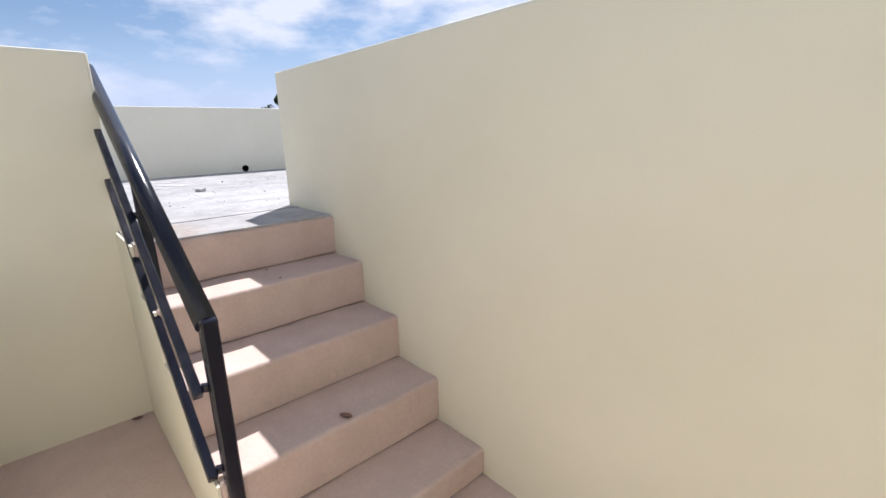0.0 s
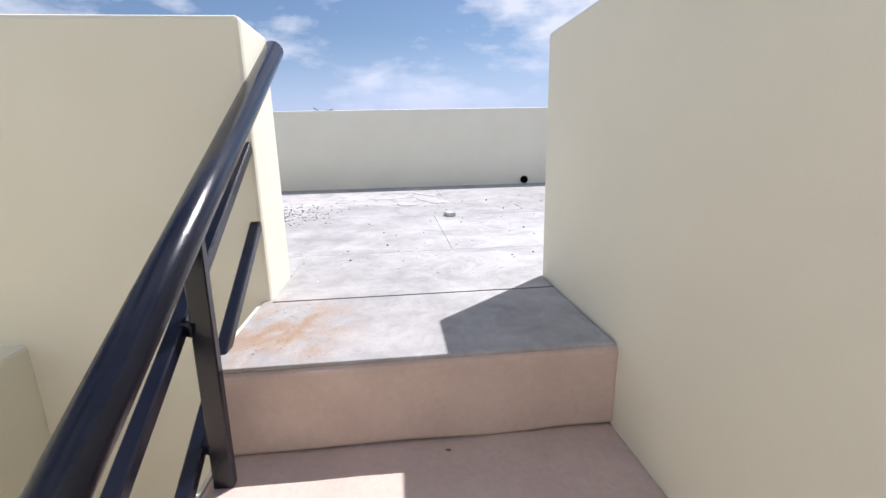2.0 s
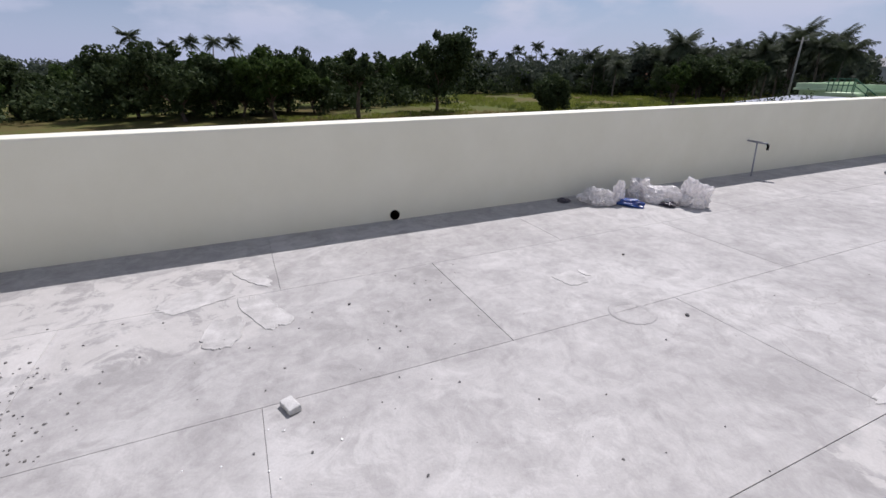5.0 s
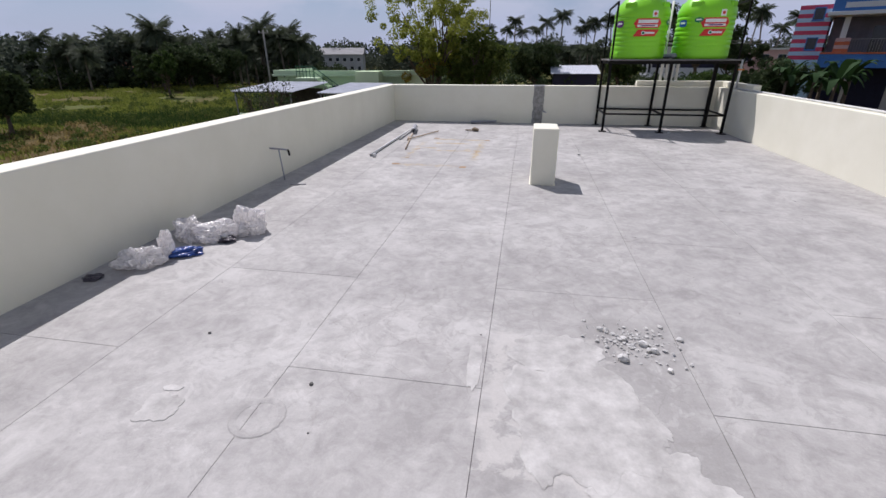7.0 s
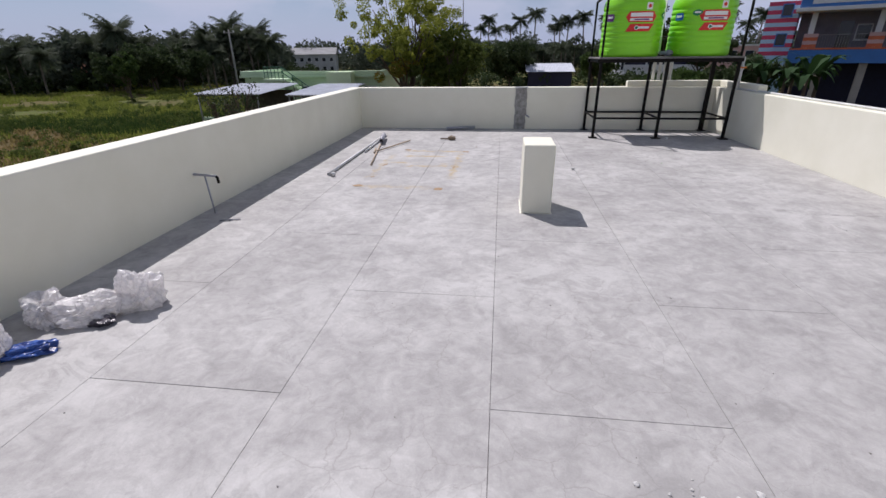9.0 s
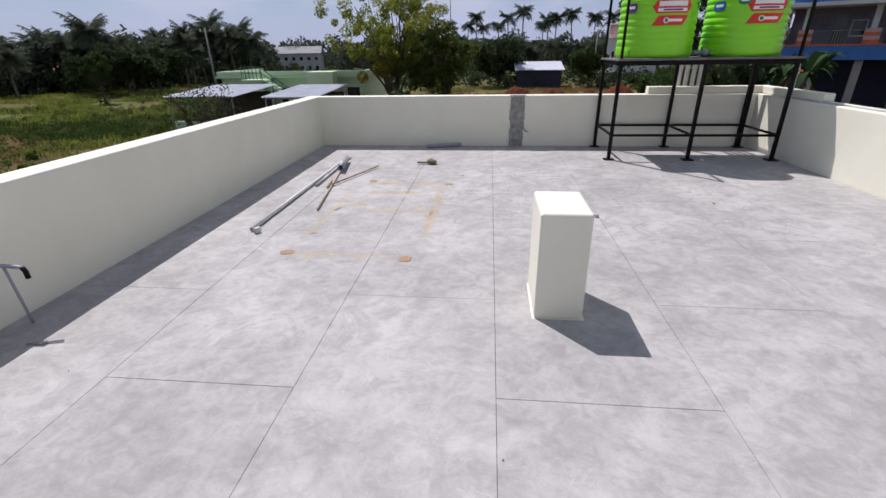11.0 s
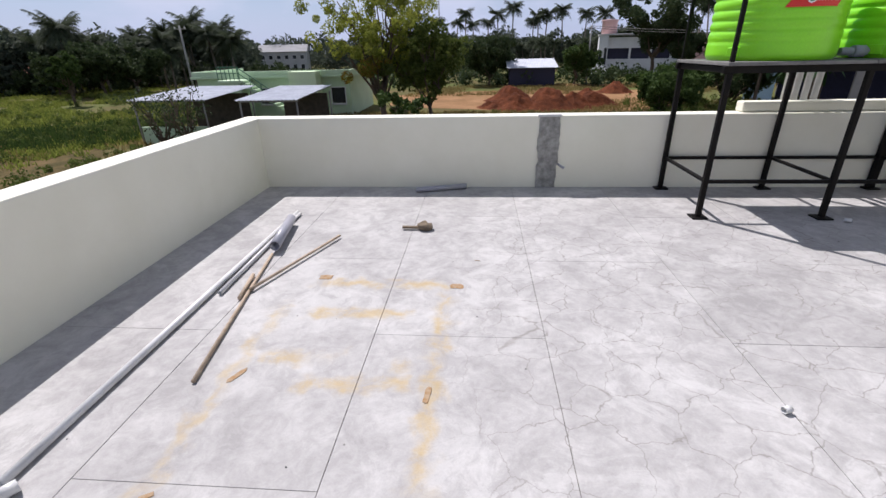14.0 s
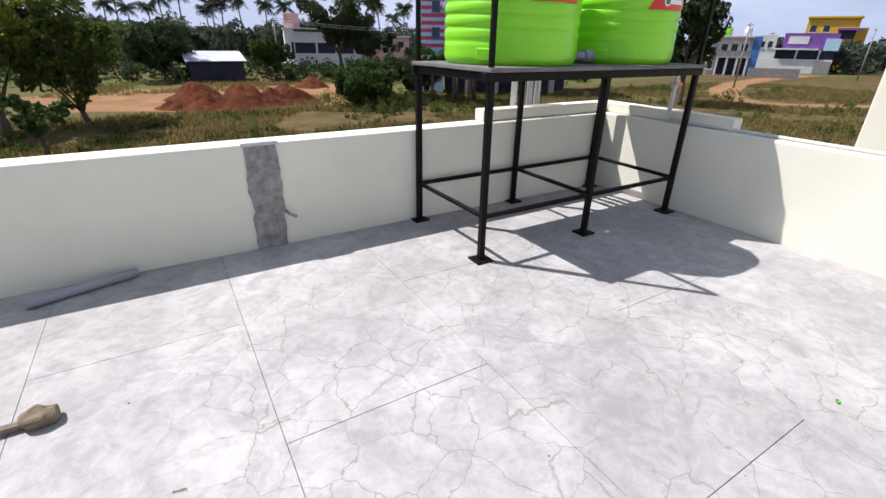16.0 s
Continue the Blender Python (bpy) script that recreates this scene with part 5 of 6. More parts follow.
# blue two-storey building with balconies
bb = building("apartment_building", 27.9, 38.55, -30, "blue two storey building with orange striped balconies", "building")


# wall colour darkened to paint in the shade of the deep balcony
M_DIMWALL = mat("balcony_shade_grey", (0.20, 0.19, 0.22), (0.14, 0.13, 0.16), 0.85, scale=1, fine=10, bump=0.1)


def bpart(name, material, x0, x1, y0, y1, z0, z1, bevel=0.0):
    return bbox_part(name, bb, material, x0, x1, y0, y1, z0, z1, bevel)


bpart("wall", M_DEEPBLUE, 0, 13, 1.2, 9, 3.7, 4.83)
bpart("wall", M_DIMWALL, 0, 13, 2.4, 9, 4.85, 7.75)
# ground floor set back, its shade painted near black
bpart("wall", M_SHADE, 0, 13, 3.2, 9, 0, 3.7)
bpart("balcony_slab", M_DEEPBLUE, -0.2, 13, 0.0, 1.2, 3.72, 4.8)
bpart("balcony_slab", M_ORANGEP, -0.2, 13, -0.06, 1.2, 4.8, 4.93)
bpart("roof", M_WHITEWASH, -0.4, 13.4, -0.9, 9.2, 7.75, 8.05, 0.03)
bpart("roof_parapet", M_DEEPBLUE, -0.2, 13.2, -0.7, -0.5, 8.05, 9.1, 0.03)
bpart("roof_parapet", M_WHITEWASH, 0.6, 7.0, -0.72, -0.701, 8.3, 8.7)
for k in range(4):
    bpart("pillar", M_BEIGE, 2.0 + 2.9 * k, 2.55 + 2.9 * k, 0.5, 1.1, 0, 3.72, 0.03)
for x0 in (0.6, 4.9, 9.2):
    for j in range(4):
        bpart("balcony_panel", M_ORANGEP if j % 2 == 0 else M_PINKP, x0, x0 + 1.0, 0.0, 0.18, 4.94 + 0.28 * j, 5.21 + 0.28 * j)
for x0, x1 in ((1.65, 4.85), (5.95, 9.15)):
    part("balcony_rail", bar((x0, 0.1, 5.95), (x1, 0.1, 5.95), 0.05, 0.05), M_CONC, bb)
    n = int((x1 - x0) / 0.18)
    for i in range(n):
        part("baluster", bar((x0 + 0.18 * i + 0.1, 0.1, 4.93), (x0 + 0.18 * i + 0.1, 0.1, 5.95), 0.025, 0.025), M_CONC, bb)
for cx in (0.8, 5.2, 9.5):
    bpart("column", M_WHITEWASH, cx, cx + 0.4, 0.35, 0.75, 4.93, 7.75)
for wx in (2.9, 6.4, 8.1):
    bpart("door", M_DARKGLASS, wx, wx + 0.95, 2.32, 2.42, 4.93, 7.0)
window_part(bb, 4.6, 5.6, 0.9, 1.1, 2.4)

sb = building("striped_tower", 26.3, 40.95, -30, "sky blue house wall with crimson stripes", "building")
for k in range(14):
    bbox_part("stripe_band", sb, M_SKYBLUE if k % 2 == 0 else M_CRIMSON, 0.03 * (k % 2), 2.4, 0.0, 4.0, 4.0 + 0.34 * k, 4.0 + 0.34 * (k + 1))
bbox_part("wall", sb, M_SKYBLUE, 0.1, 2.3, 0.1, 3.9, 0, 4.0)
for wz in (5.2, 7.6):
    window_part(sb, 1.5, wz, 0.7, 0.9, 0.0, M_DEEPBLUE)

# far houses to the east
eh = building("house", 94.8, 46.9, -61, "white and grey two storey house with roof tanks")
bbox_part("wall", eh, M_WHITEWASH, -4, 3.0, 0.8, 8, 0, 6.4)
bbox_part("wall", eh, M_DEEPBLUE, 3.0, 4.2, -0.3, 8, 0, 6.6)
bbox_part("wall", eh, M_BEIGE, -4, -2.4, -0.2, 0.8, 0, 5.2)
bbox_part("roof", eh, M_WHITEWASH, -4.3, 3.0, -0.6, 8.3, 6.4, 6.65, 0.02)
bbox_part("balcony_slab", eh, M_BEIGE, -2.4, 3.0, -1.0, 0.8, 3.0, 3.25)
# thin near-black sheet painting the shade below the balcony
bbox_part("shade_wall", eh, M_SHADE, -2.4, 2.9, 0.7, 0.79, 0.1, 3.0)
for k in range(4):
    bbox_part("column", eh, M_WHITEWASH, -2.3 + 1.6 * k, -1.95 + 1.6 * k, -0.95, -0.65, 0, 3.0)
    bbox_part("balcony_panel", eh, M_CONC, -2.3 + 1.3 * k, -1.15 + 1.3 * k, -0.98, -0.9, 3.26, 4.2)
for wx, wz in ((-3.2, 1.0), (-1.4, 3.9), (0.2, 3.9), (1.8, 3.9), (-3.2, 3.4)):
    window_part(eh, wx, wz, 1.0, 1.4, 0.8 if wx > -3 else -0.2)
for k, mt_ in enumerate((M_GREENLID, M_GREENLID, M_WHITEWASH)):
    part("roof_tank", lathe([(0.6, 6.65), (0.6, 7.9), (0.3, 8.2)], 16, -2.6 + (1.3 if k < 2 else 2.2) * k, 2.0), mt_, eh)
bbox_part("compound_wall", eh, M_CONC, 3.0, 10.5, -5.0, -4.8, 0, 1.6)
vh = building("house", 117.5, 45.8, -65, "white house with a violet upper front")
bbox_part("wall", vh, M_WHITEWASH, -7.5, 6, 0, 9, 0, 2.7)
bbox_part("wall", vh, M_WHITEWASH, -7.5, -4.2, 0.1, 9, 2.7, 7.2)
bbox_part("wall", vh, M_VIOLET, -3.0, 6, 0.6, 9, 4.6, 7.6)
# shade under the canopy is painted on this wall
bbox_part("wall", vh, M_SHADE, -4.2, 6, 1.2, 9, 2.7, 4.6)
bbox_part("canopy", vh, M_WHITEWASH, -4.3, 3.2, -0.6, 0.6, 4.45, 4.75)
bbox_part("sign_band", vh, M_WHITEWASH, -2.2, 1.2, 0.48, 0.6, 5.6, 7.0)
bbox_part("wall", vh, M_SKYBLUE, 4.0, 6.4, 0.2, 0.6, 4.4, 6.6)
for cx in (-4.2, -0.4, 3.4):
    bbox_part("column", vh, M_WHITEWASH, cx, cx + 0.3, 0.1, 0.4, 2.7, 4.45)
for k in range(4):
    bbox_part("porch_step", vh, M_CONC, 3.2, 5.8, -0.5 - 0.5 * k, -0.05 - 0.5 * k, 0, 2.4 - 0.6 * k)
for wx in (-6.6, -5.2):
    window_part(vh, wx, 4.8, 0.8, 1.2, 0.1)
part("dish", lathe([(0.05, 0), (0.5, 0.12), (0.75, 0.35)], 16, -5.5, 1.0), M_WHITEWASH, vh).location = (0, 0, 7.3)
yh = building("house", 152.0, 53.8, -69, "golden yellow three storey house among trees")
bbox_part("wall", yh, M_OCHRE, -6, 4.5, 0, 9, 0, 11.8)
bbox_part("wall", yh, M_OCHRE, 4.5, 6.5, 1.5, 9, 0, 9.6)
bbox_part("canopy", yh, M_VIOLET, 0.5, 5.2, -0.9, 0, 9.0, 9.5)
bbox_part("roof", yh, M_OCHRE, -6.3, 4.8, -0.5, 9.3, 11.8, 12.2)
# thin near-black sheet painting the shade beneath the canopy
bbox_part("shade_wall", yh, M_SHADE, 0.8, 4.2, -0.06, -0.01, 7.0, 9.0)
for wx in (-4.5, -1.8):
    window_part(yh, wx, 8.6, 1.3, 1.5, 0.0)
ph = building("house", *polar(24.2, 120), -20, "pale pink flat roofed house far away")
bbox_part("wall", ph, M_PINKP, -5, 5, 0, 8, 0, 5.6)
bbox_part("roof", ph, M_WHITEWASH, -5.3, 5.3, -0.4, 8.3, 5.6, 5.9)
for wx in (-3, 0, 3):
    window_part(ph, wx, 3.4, 1.4, 1.3, 0.0)
nh = building("neighbour_house", 9.0, -1.06, 0, "plain white painted neighbouring house wall")
bbox_part("wall", nh, M_CREAM, 0, 5, -7.5, 0, 0, 6.4, 0.02)

# poles, mast and wires
def pole(x, y, h, label):
    p = thing("utility_pole", x, y, G, label, "pole", "utility poles")
    part("shaft", tube([(0, 0, 0), (0, 0, h)], 0.12, 8, 0.08), M_CONC, p)
    part("cross_arm", bar((-0.6, 0, h - 0.3), (0.6, 0, h - 0.3), 0.08, 0.08), M_CONC, p)
    for s_ in (-0.5, 0.5):
        part("insulator", tube([(s_, 0, h - 0.26), (s_, 0, h - 0.1)], 0.05, 8), M_WHITEWASH, p)


pole(-26.0, 40.7, 7.4, "grey concrete utility pole in the field")
pole(17.0, 63.1, 7.3, "slim grey utility pole by the white house")
pole(66.0, 30.0, 7.6, "grey concrete utility pole by the track")
pole(104.0, 30.0, 8.0, "grey concrete utility pole by the far houses")
mast = thing("radio_mast", *polar(-4.6, 190), G, "slim lattice radio mast on the skyline", "mast")
part("lattice", tube([(0, 0, 0), (0, 0, 24)], 0.28, 4, 0.12), M_CONC, mast)
wire = bmesh.new()
for dz in (0.0, 0.25):
    bm_tube(wire, [(17.0 + 23 * q, 63.1 - 33 * q, G + 7.0 + dz - 1.2 * math.sin(math.pi * q)) for q in [i / 12 for i in range(13)]], 0.025, 4)
solid("overhead_wire", wire, M_MATTBLACK, "thin black overhead wires between the poles", "wire")

# ---------- loose things on the roof ----------
def lying_pipe(name, a, b_, r, material, label, category="pipe", hollow=True, lift=0.003):
    a, b_ = Vector((a[0], a[1], r + lift)), Vector((b_[0], b_[1], r + lift))
    bm = bmesh.new()
    bm_tube(bm, [a, b_], r, 16, not hollow)
    if hollow:
        n = len(bm.verts)
        bm_tube(bm, [a, b_], r * 0.86, 16, False)
        bm.verts.ensure_lookup_table()
        for k in range(16):
            for s_ in (0, 16):
                bm.faces.new((bm.verts[s_ + k], bm.verts[s_ + (k + 1) % 16], bm.verts[n + s_ + (k + 1) % 16], bm.verts[n + s_ + k]))
    return solid(name, bm, material, label, category)


lying_pipe("pvc_pipe", (0.645, -3.56), (0.635, -0.86), 0.017, M_PVC, "long white plastic pipe lying on the roof")
lying_pipe("pvc_pipe", (0.70, -2.28), (0.665, -0.88), 0.013, M_PVC, "thinner white plastic pipe beside the long one")
lying_pipe("drain_offcut", (0.785, -1.68), (0.685, -1.12), 0.037, M_GREYPVC, "short wide grey plastic pipe offcut", lift=0.02)
lying_pipe("wooden_stick", (0.99, -3.03), (0.775, -1.72), 0.0095, M_WOOD, "thin dry wooden pole on the screed", "stick", False)
lying_pipe("wooden_stick", (0.865, -2.24), (1.165, -1.39), 0.0095, M_WOOD, "short dry wooden pole on the screed", "stick", False, 0.012)
lying_pipe("wooden_stick", (0.845, -2.33), (0.79, -2.04), 0.012, M_WOOD, "broken piece of dry wood", "stick", False)
lying_pipe("pipe_coupling", (0.69, -3.60), (0.715, -3.56), 0.022, M_PVC, "small white plastic pipe coupling")
lying_pipe("board_offcut", (1.60, -0.21), (2.09, -0.06), 0.026, M_GREYPVC, "grey plastic channel lying by the parapet", "offcut", False)
lying_pipe("pipe_stub", (5.06, -0.97), (5.10, -0.99), 0.016, M_PVC, "tiny white plastic pipe stub")
lying_pipe("dropped_cap", (3.38, -3.08), (3.41, -3.07), 0.014, M_PVC, "small white plastic cap on the floor", "cap")

# stick jammed in a clod of dried mortar
cl_ = thing("mortar_clod", 1.80, -1.20, 0, "brown lump of dried mortar stuck to a flat stick", "mortar lump")
bm = bmesh.new()
bmesh.ops.create_icosphere(bm, subdivisions=3, radius=0.06)
for v in bm.verts:
    v.co = Vector((v.co.x * 1.05, v.co.y * 0.85, max(v.co.z * 0.6, -0.028) + 0.03))
M_CLOD = mat("brown_mortar", (0.24, 0.18, 0.12), (0.15, 0.12, 0.09), 0.95, scale=25, fine=120, bump=0.8)
part("lump", rough_up(bm, 0.016, 22, 3), M_CLOD, cl_)
bm = box(-0.185, -0.02, -0.018, 0.014, 0.012, 0.03, 0.004)
part("flat_stick", rough_up(bm, 0.003, 30), M_CLOD, cl_)

def ragged_plate(a, b_, h, seed):
    """Thin scab with an uneven, chipped outline, thinning to its edge."""
    rs = random.Random(int(seed * 1000))
    bm = bmesh.new()
    n = 22
    rim, top = [], []
    for k in range(n):
        q = k * math.tau / n
        c, s = math.cos(q), math.sin(q)
        r = (abs(c) ** 4 + abs(s) ** 4) ** -0.25 * rs.uniform(0.78, 1.06)
        rim.append(bm.verts.new((a * r * c, b_ * r * s, 0)))
        top.append(bm.verts.new((a * r * c * 0.9, b_ * r * s * 0.9, h * rs.uniform(0.6, 1.0))))
    for k in range(n):
        bm.faces.new((rim[k], rim[(k + 1) % n], top[(k + 1) % n], top[k]))
    bm.faces.new(top)
    return bm


# rusty plate marks where stand feet were fixed
for x, y, w, d, rz in ((1.09, -3.93, 0.12, 0.085, 8), (1.95, -3.99, 0.10, 0.11, 3), (2.09, -2.12, 0.10, 0.07, 0), (1.26, -2.03, 0.10, 0.07, 5), (1.155, -2.97, 0.035, 0.13, -25), (2.01, -3.05, 0.03, 0.12, -6), (1.15, -3.56, 0.06, 0.025, 30)):
    bm = ragged_plate(w * 0.45, d * 0.45, 0.0018, x)
    ob = solid("rust_flake", bm, M_RUST, "thin flat scab of rust on the screed", "rust flake", "rust scabs on the screed")
    ob.matrix_world = pose(x, y, 0.0015, 0, 0, rz)

# ragged skims of pale repair cement
def skim(x, y, a, b_, h, rz, seed, ragged=0.28):
    """A thin skim with a wandering outline and a feathered, slightly raised rim."""
    bm = bmesh.new()
    n = 96
    rings = []
    for f, z in ((1.0, 0.0004), (0.965, h), (0.86, h * 0.75), (0.5, h * 0.8)):
        ring = []
        for k in range(n):
            q = k * math.tau / n
            c, s_ = math.cos(q), math.sin(q)
            r = (abs(c) ** 3 + abs(s_) ** 3) ** (-1 / 3) * (1 + ragged * noise.noise((c * 1.3 + seed, s_ * 1.3, 0.4)) + 0.6 * ragged * noise.noise((c * 4.1, s_ * 4.1 + seed, 1.7)) + 0.14 * ragged * noise.noise((c * 11, s_ * 13, seed)))
            ring.append(bm.verts.new((a * r * f * c, b_ * r * f * s_, z)))
        rings.append(ring)
    for p, q in zip(rings, rings[1:]):
        for k in range(n):
            bm.faces.new((p[k], p[(k + 1) % n], q[(k + 1) % n], q[k]))
    bm.faces.new(rings[-1])
    ob = solid("cement_skim", bm, M_PATCH, "thin ragged skim of pale repair cement on the screed", "cement patch", "repair skims on the screed", "structure")
    ob.matrix_world = pose(x, y, 0.0008, 0, 0, rz)


for x, y, a, b_, h, rz, seed in ((2.93, -7.98, 0.24, 0.30, 0.0022, 12, 1.3), (2.84, -7.58, 0.19, 0.15, 0.0015, 0, 4.1), (3.12, -8.28, 0.22, 0.12, 0.0019, 25, 7.9), (1.325, -8.19, 0.085, 0.075, 0.002, 10, 9.2), (0.78, -9.98, 0.11, 0.17, 0.0025, 15, 2.7), (2.78, -8.12, 0.07, 0.16, 0.0018, 5, 11.2), (3.16, -7.95, 0.06, 0.13, 0.0016, 30, 12.6), (1.30, -8.08, 0.04, 0.02, 0.0016, 0, 13.1),
                                 (1.03, -9.69, 0.2, 0.07, 0.003, 20, 5.5), (1.17, -9.86, 0.13, 0.08, 0.0035, -10, 6.4), (0.62, -9.72, 0.16, 0.05, 0.0027, 30, 8.8), (2.50, -7.72, 0.028, 0.17, 0.0013, 2, 3.6)):
    skim(x, y, a, b_, h, rz, seed, 0.34 if a > 0.15 else 0.28)

# ring mark trowelled into the screed
ring = bmesh.new()
n = 40
rr = [[ring.verts.new((r * math.cos(k * math.tau / n) * (1 + 0.04 * math.sin(3 * k)), r * math.sin(k * math.tau / n), z)) for k in range(n)] for r, z in ((0.105, 0.0005), (0.10, 0.0028), (0.09, 0.0026), (0.075, 0.0008))]
for a, b_ in zip(rr, rr[1:]):
    for k in range(n):
        ring.faces.new((a[k], a[(k + 1) % n], b_[(k + 1) % n], b_[k]))
ob = solid("cement_ring", ring, M_FLOOR, "faint raised cement ring on the screed", "cement mark")
ob.matrix_world = pose(1.73, -8.17, 0)

# stub pipe and bracket on the west parapet
wb = thing("wall_spout", 0.0, -4.915, 0.30, "thin grey bent pipe sticking out of the parapet", "pipe")
bpy.context.view_layer.update()
wpart("arm", tube([(-0.02, -4.915, 0.345), (0.19, -4.915, 0.335), (0.205, -4.915, 0.325)], 0.010, 10), M_GREYPVC, wb)
wpart("elbow", tube([(0.20, -4.915, 0.335), (0.212, -4.915, 0.315), (0.214, -4.915, 0.275)], 0.0115, 10), M_MATTBLACK, wb, "black elbow end")
wpart("drop_pipe", tube([(0.10, -4.915, 0.335), (0.115, -4.905, 0.0)], 0.007, 8), M_GREYPVC, wb)
tp = thing("wall_tap", 3.02, 0.0, 0.24, "small grey pipe stub in the parapet", "pipe")
bpy.context.view_layer.update()
wpart("stub", tube([(2.995, 0.01, 0.235), (3.005, -0.05, 0.23), (3.04, -0.085, 0.215)], 0.012, 10), M_GREYPVC, tp)

# crumpled plastic wrapping
def plastic_material():
    mt = bpy.data.materials.new("clear_plastic_film")
    mt.use_nodes = True
    nt = mt.node_tree
    b = nt.nodes["Principled BSDF"]
    b.inputs["Base Color"].default_value = (0.93, 0.90, 0.89, 1)
    b.inputs["Roughness"].default_value = 0.18
    geo = node(mt, "ShaderNodeNewGeometry")
    nz_ = node(mt, "ShaderNodeTexNoise", Scale=34.0, Detail=5.0)
    nt.links.new(geo.outputs["Position"], nz_.inputs["Vector"])
    bp = node(mt, "ShaderNodeBump", Strength=0.7, Distance=0.015)
    nt.links.new(nz_.outputs["Fac"], bp.inputs["Height"])
    nt.links.new(bp.outputs["Normal"], b.inputs["Normal"])
    tr = node(mt, "ShaderNodeBsdfTransparent")
    tl = node(mt, "ShaderNodeBsdfTranslucent", Color=(0.8, 0.78, 0.8, 1))
    ma = node(mt, "ShaderNodeMixShader", Fac=0.35)
    nt.links.new(b.outputs[0], ma.inputs[1])
    nt.links.new(tl.outputs[0], ma.inputs[2])
    fac = smooth_node(mt, 0.40, 0.62, nz_.outputs["Fac"])
    ms = node(mt, "ShaderNodeMixShader")
    nt.links.new(math_node(mt, "MULTIPLY", fac, 0.25), ms.inputs[0])
    nt.links.new(ma.outputs[0], ms.inputs[1])
    nt.links.new(tr.outputs[0], ms.inputs[2])
    nt.links.new(ms.outputs[0], nt.nodes["Material Output"].inputs["Surface"])
    return mt


M_FILM = plastic_material()
M_BLUEFILM = mat("blue_plastic_bag", (0.05, 0.14, 0.50), (0.03, 0.05, 0.18), 0.25, scale=14, fine=60, bump=0.5)
M_DARKFILM = mat("dark_plastic_scrap", (0.05, 0.045, 0.06), (0.09, 0.08, 0.10), 0.3, scale=20, fine=80, bump=0.4)


def crumple(sx, sy, sz, seed, sharp=1.0):
    """A crumpled sack: facets, creases and a flat underside."""
    bm = bmesh.new()
    bmesh.ops.create_icosphere(bm, subdivisions=5, radius=1.0)
    for v in bm.verts:
        p = v.co.copy()
        n = noise.turbulence_vector(p * 1.7 + Vector((seed, 0, 0)), 4, True)
        k = 1 + 0.55 * noise.noise(p * 1.5 + Vector((seed, 3, 1))) + 0.36 * (0.22 - abs(noise.noise(p * 3.3 + Vector((0, seed, 0))))) + 0.2 * (0.2 - abs(noise.noise(p * 6.5 + Vector((seed, seed, 0))))) + 0.10 * (0.2 - abs(noise.noise(p * 14 + Vector((seed, 2, seed)))))
        q = p * k + n * 0.14 * sharp
        v.co = Vector((q.x * sx, q.y * sy, max(0.0, (q.z + 0.55) * sz * 0.66)))
    return bm


def sack(x, y, sx, sy, sz, rz, seed, material, label):
    ob = solid("plastic_bag", crumple(sx, sy, sz, seed), material, label, "plastic bag", "plastic wrapping by the parapet")
    ob.matrix_world = pose(x, y, 0.0, 0, 0, rz)


sack(0.26, -7.09, 0.13, 0.075, 0.12, 22, 1.2, M_FILM, "crumpled clear plastic wrapping lying in a heap")
sack(0.34, -6.93, 0.045, 0.05, 0.17, 40, 2.3, M_FILM, "upright twisted tuft of clear plastic wrapping")
sack(0.42, -6.89, 0.12, 0.045, 0.05, 30, 3.1, M_BLUEFILM, "crushed blue and dark plastic bag")
sack(0.46, -6.58, 0.17, 0.085, 0.115, 30, 4.4, M_FILM, "crumpled clear plastic wrapping beside the parapet")
sack(0.64, -6.44, 0.105, 0.08, 0.19, 35, 5.9, M_FILM, "puffed clear plastic wrapping lit by the sun")
sack(0.25, -6.62, 0.10, 0.09, 0.15, 0, 6.6, M_FILM, "crumpled clear plastic bag in the parapet's shade")
sack(0.55, -6.60, 0.06, 0.05, 0.04, 0, 8.8, M_DARKFILM, "dark plastic scrap under the wrapping")
sack(0.12, -7.30, 0.05, 0.03, 0.03, 30, 7.7, M_DARKFILM, "small dark plastic scrap")


# rubble and grit
def chips(name, spots, material, label, seed):
    rs = random.Random(seed)
    bm = bmesh.new()
    for x, y, s in spots:
        r = bmesh.ops.create_icosphere(bm, subdivisions=1, radius=s)
        fx, fy, fz = rs.uniform(0.7, 1.3), rs.uniform(0.7, 1.3), rs.uniform(0.45, 0.9)
        off = rs.uniform(0, 50)
        for v in r["verts"]:
            n_ = noise.noise_vector(v.co / s * 1.3 + Vector((off, 0, 0)))
            c = v.co + n_ * s * 0.45
            v.co = Vector((x + c.x * fx, y + c.y * fy, max(0.0, c.z * fz + s * fz * 0.6)))
    return tagged(part(name, bm, material), label, "rubble", kind="stuff")


rs_c = random.Random(3)
heap = [(3.22 + rs_c.gauss(0, 0.10), -7.42 + rs_c.gauss(0, 0.075), abs(rs_c.gauss(0.002, 0.0042)) + 0.0022) for _ in range(230)]
chips("rubble", heap, M_STONE, "scattered grey cement rubble crumbs", 4)
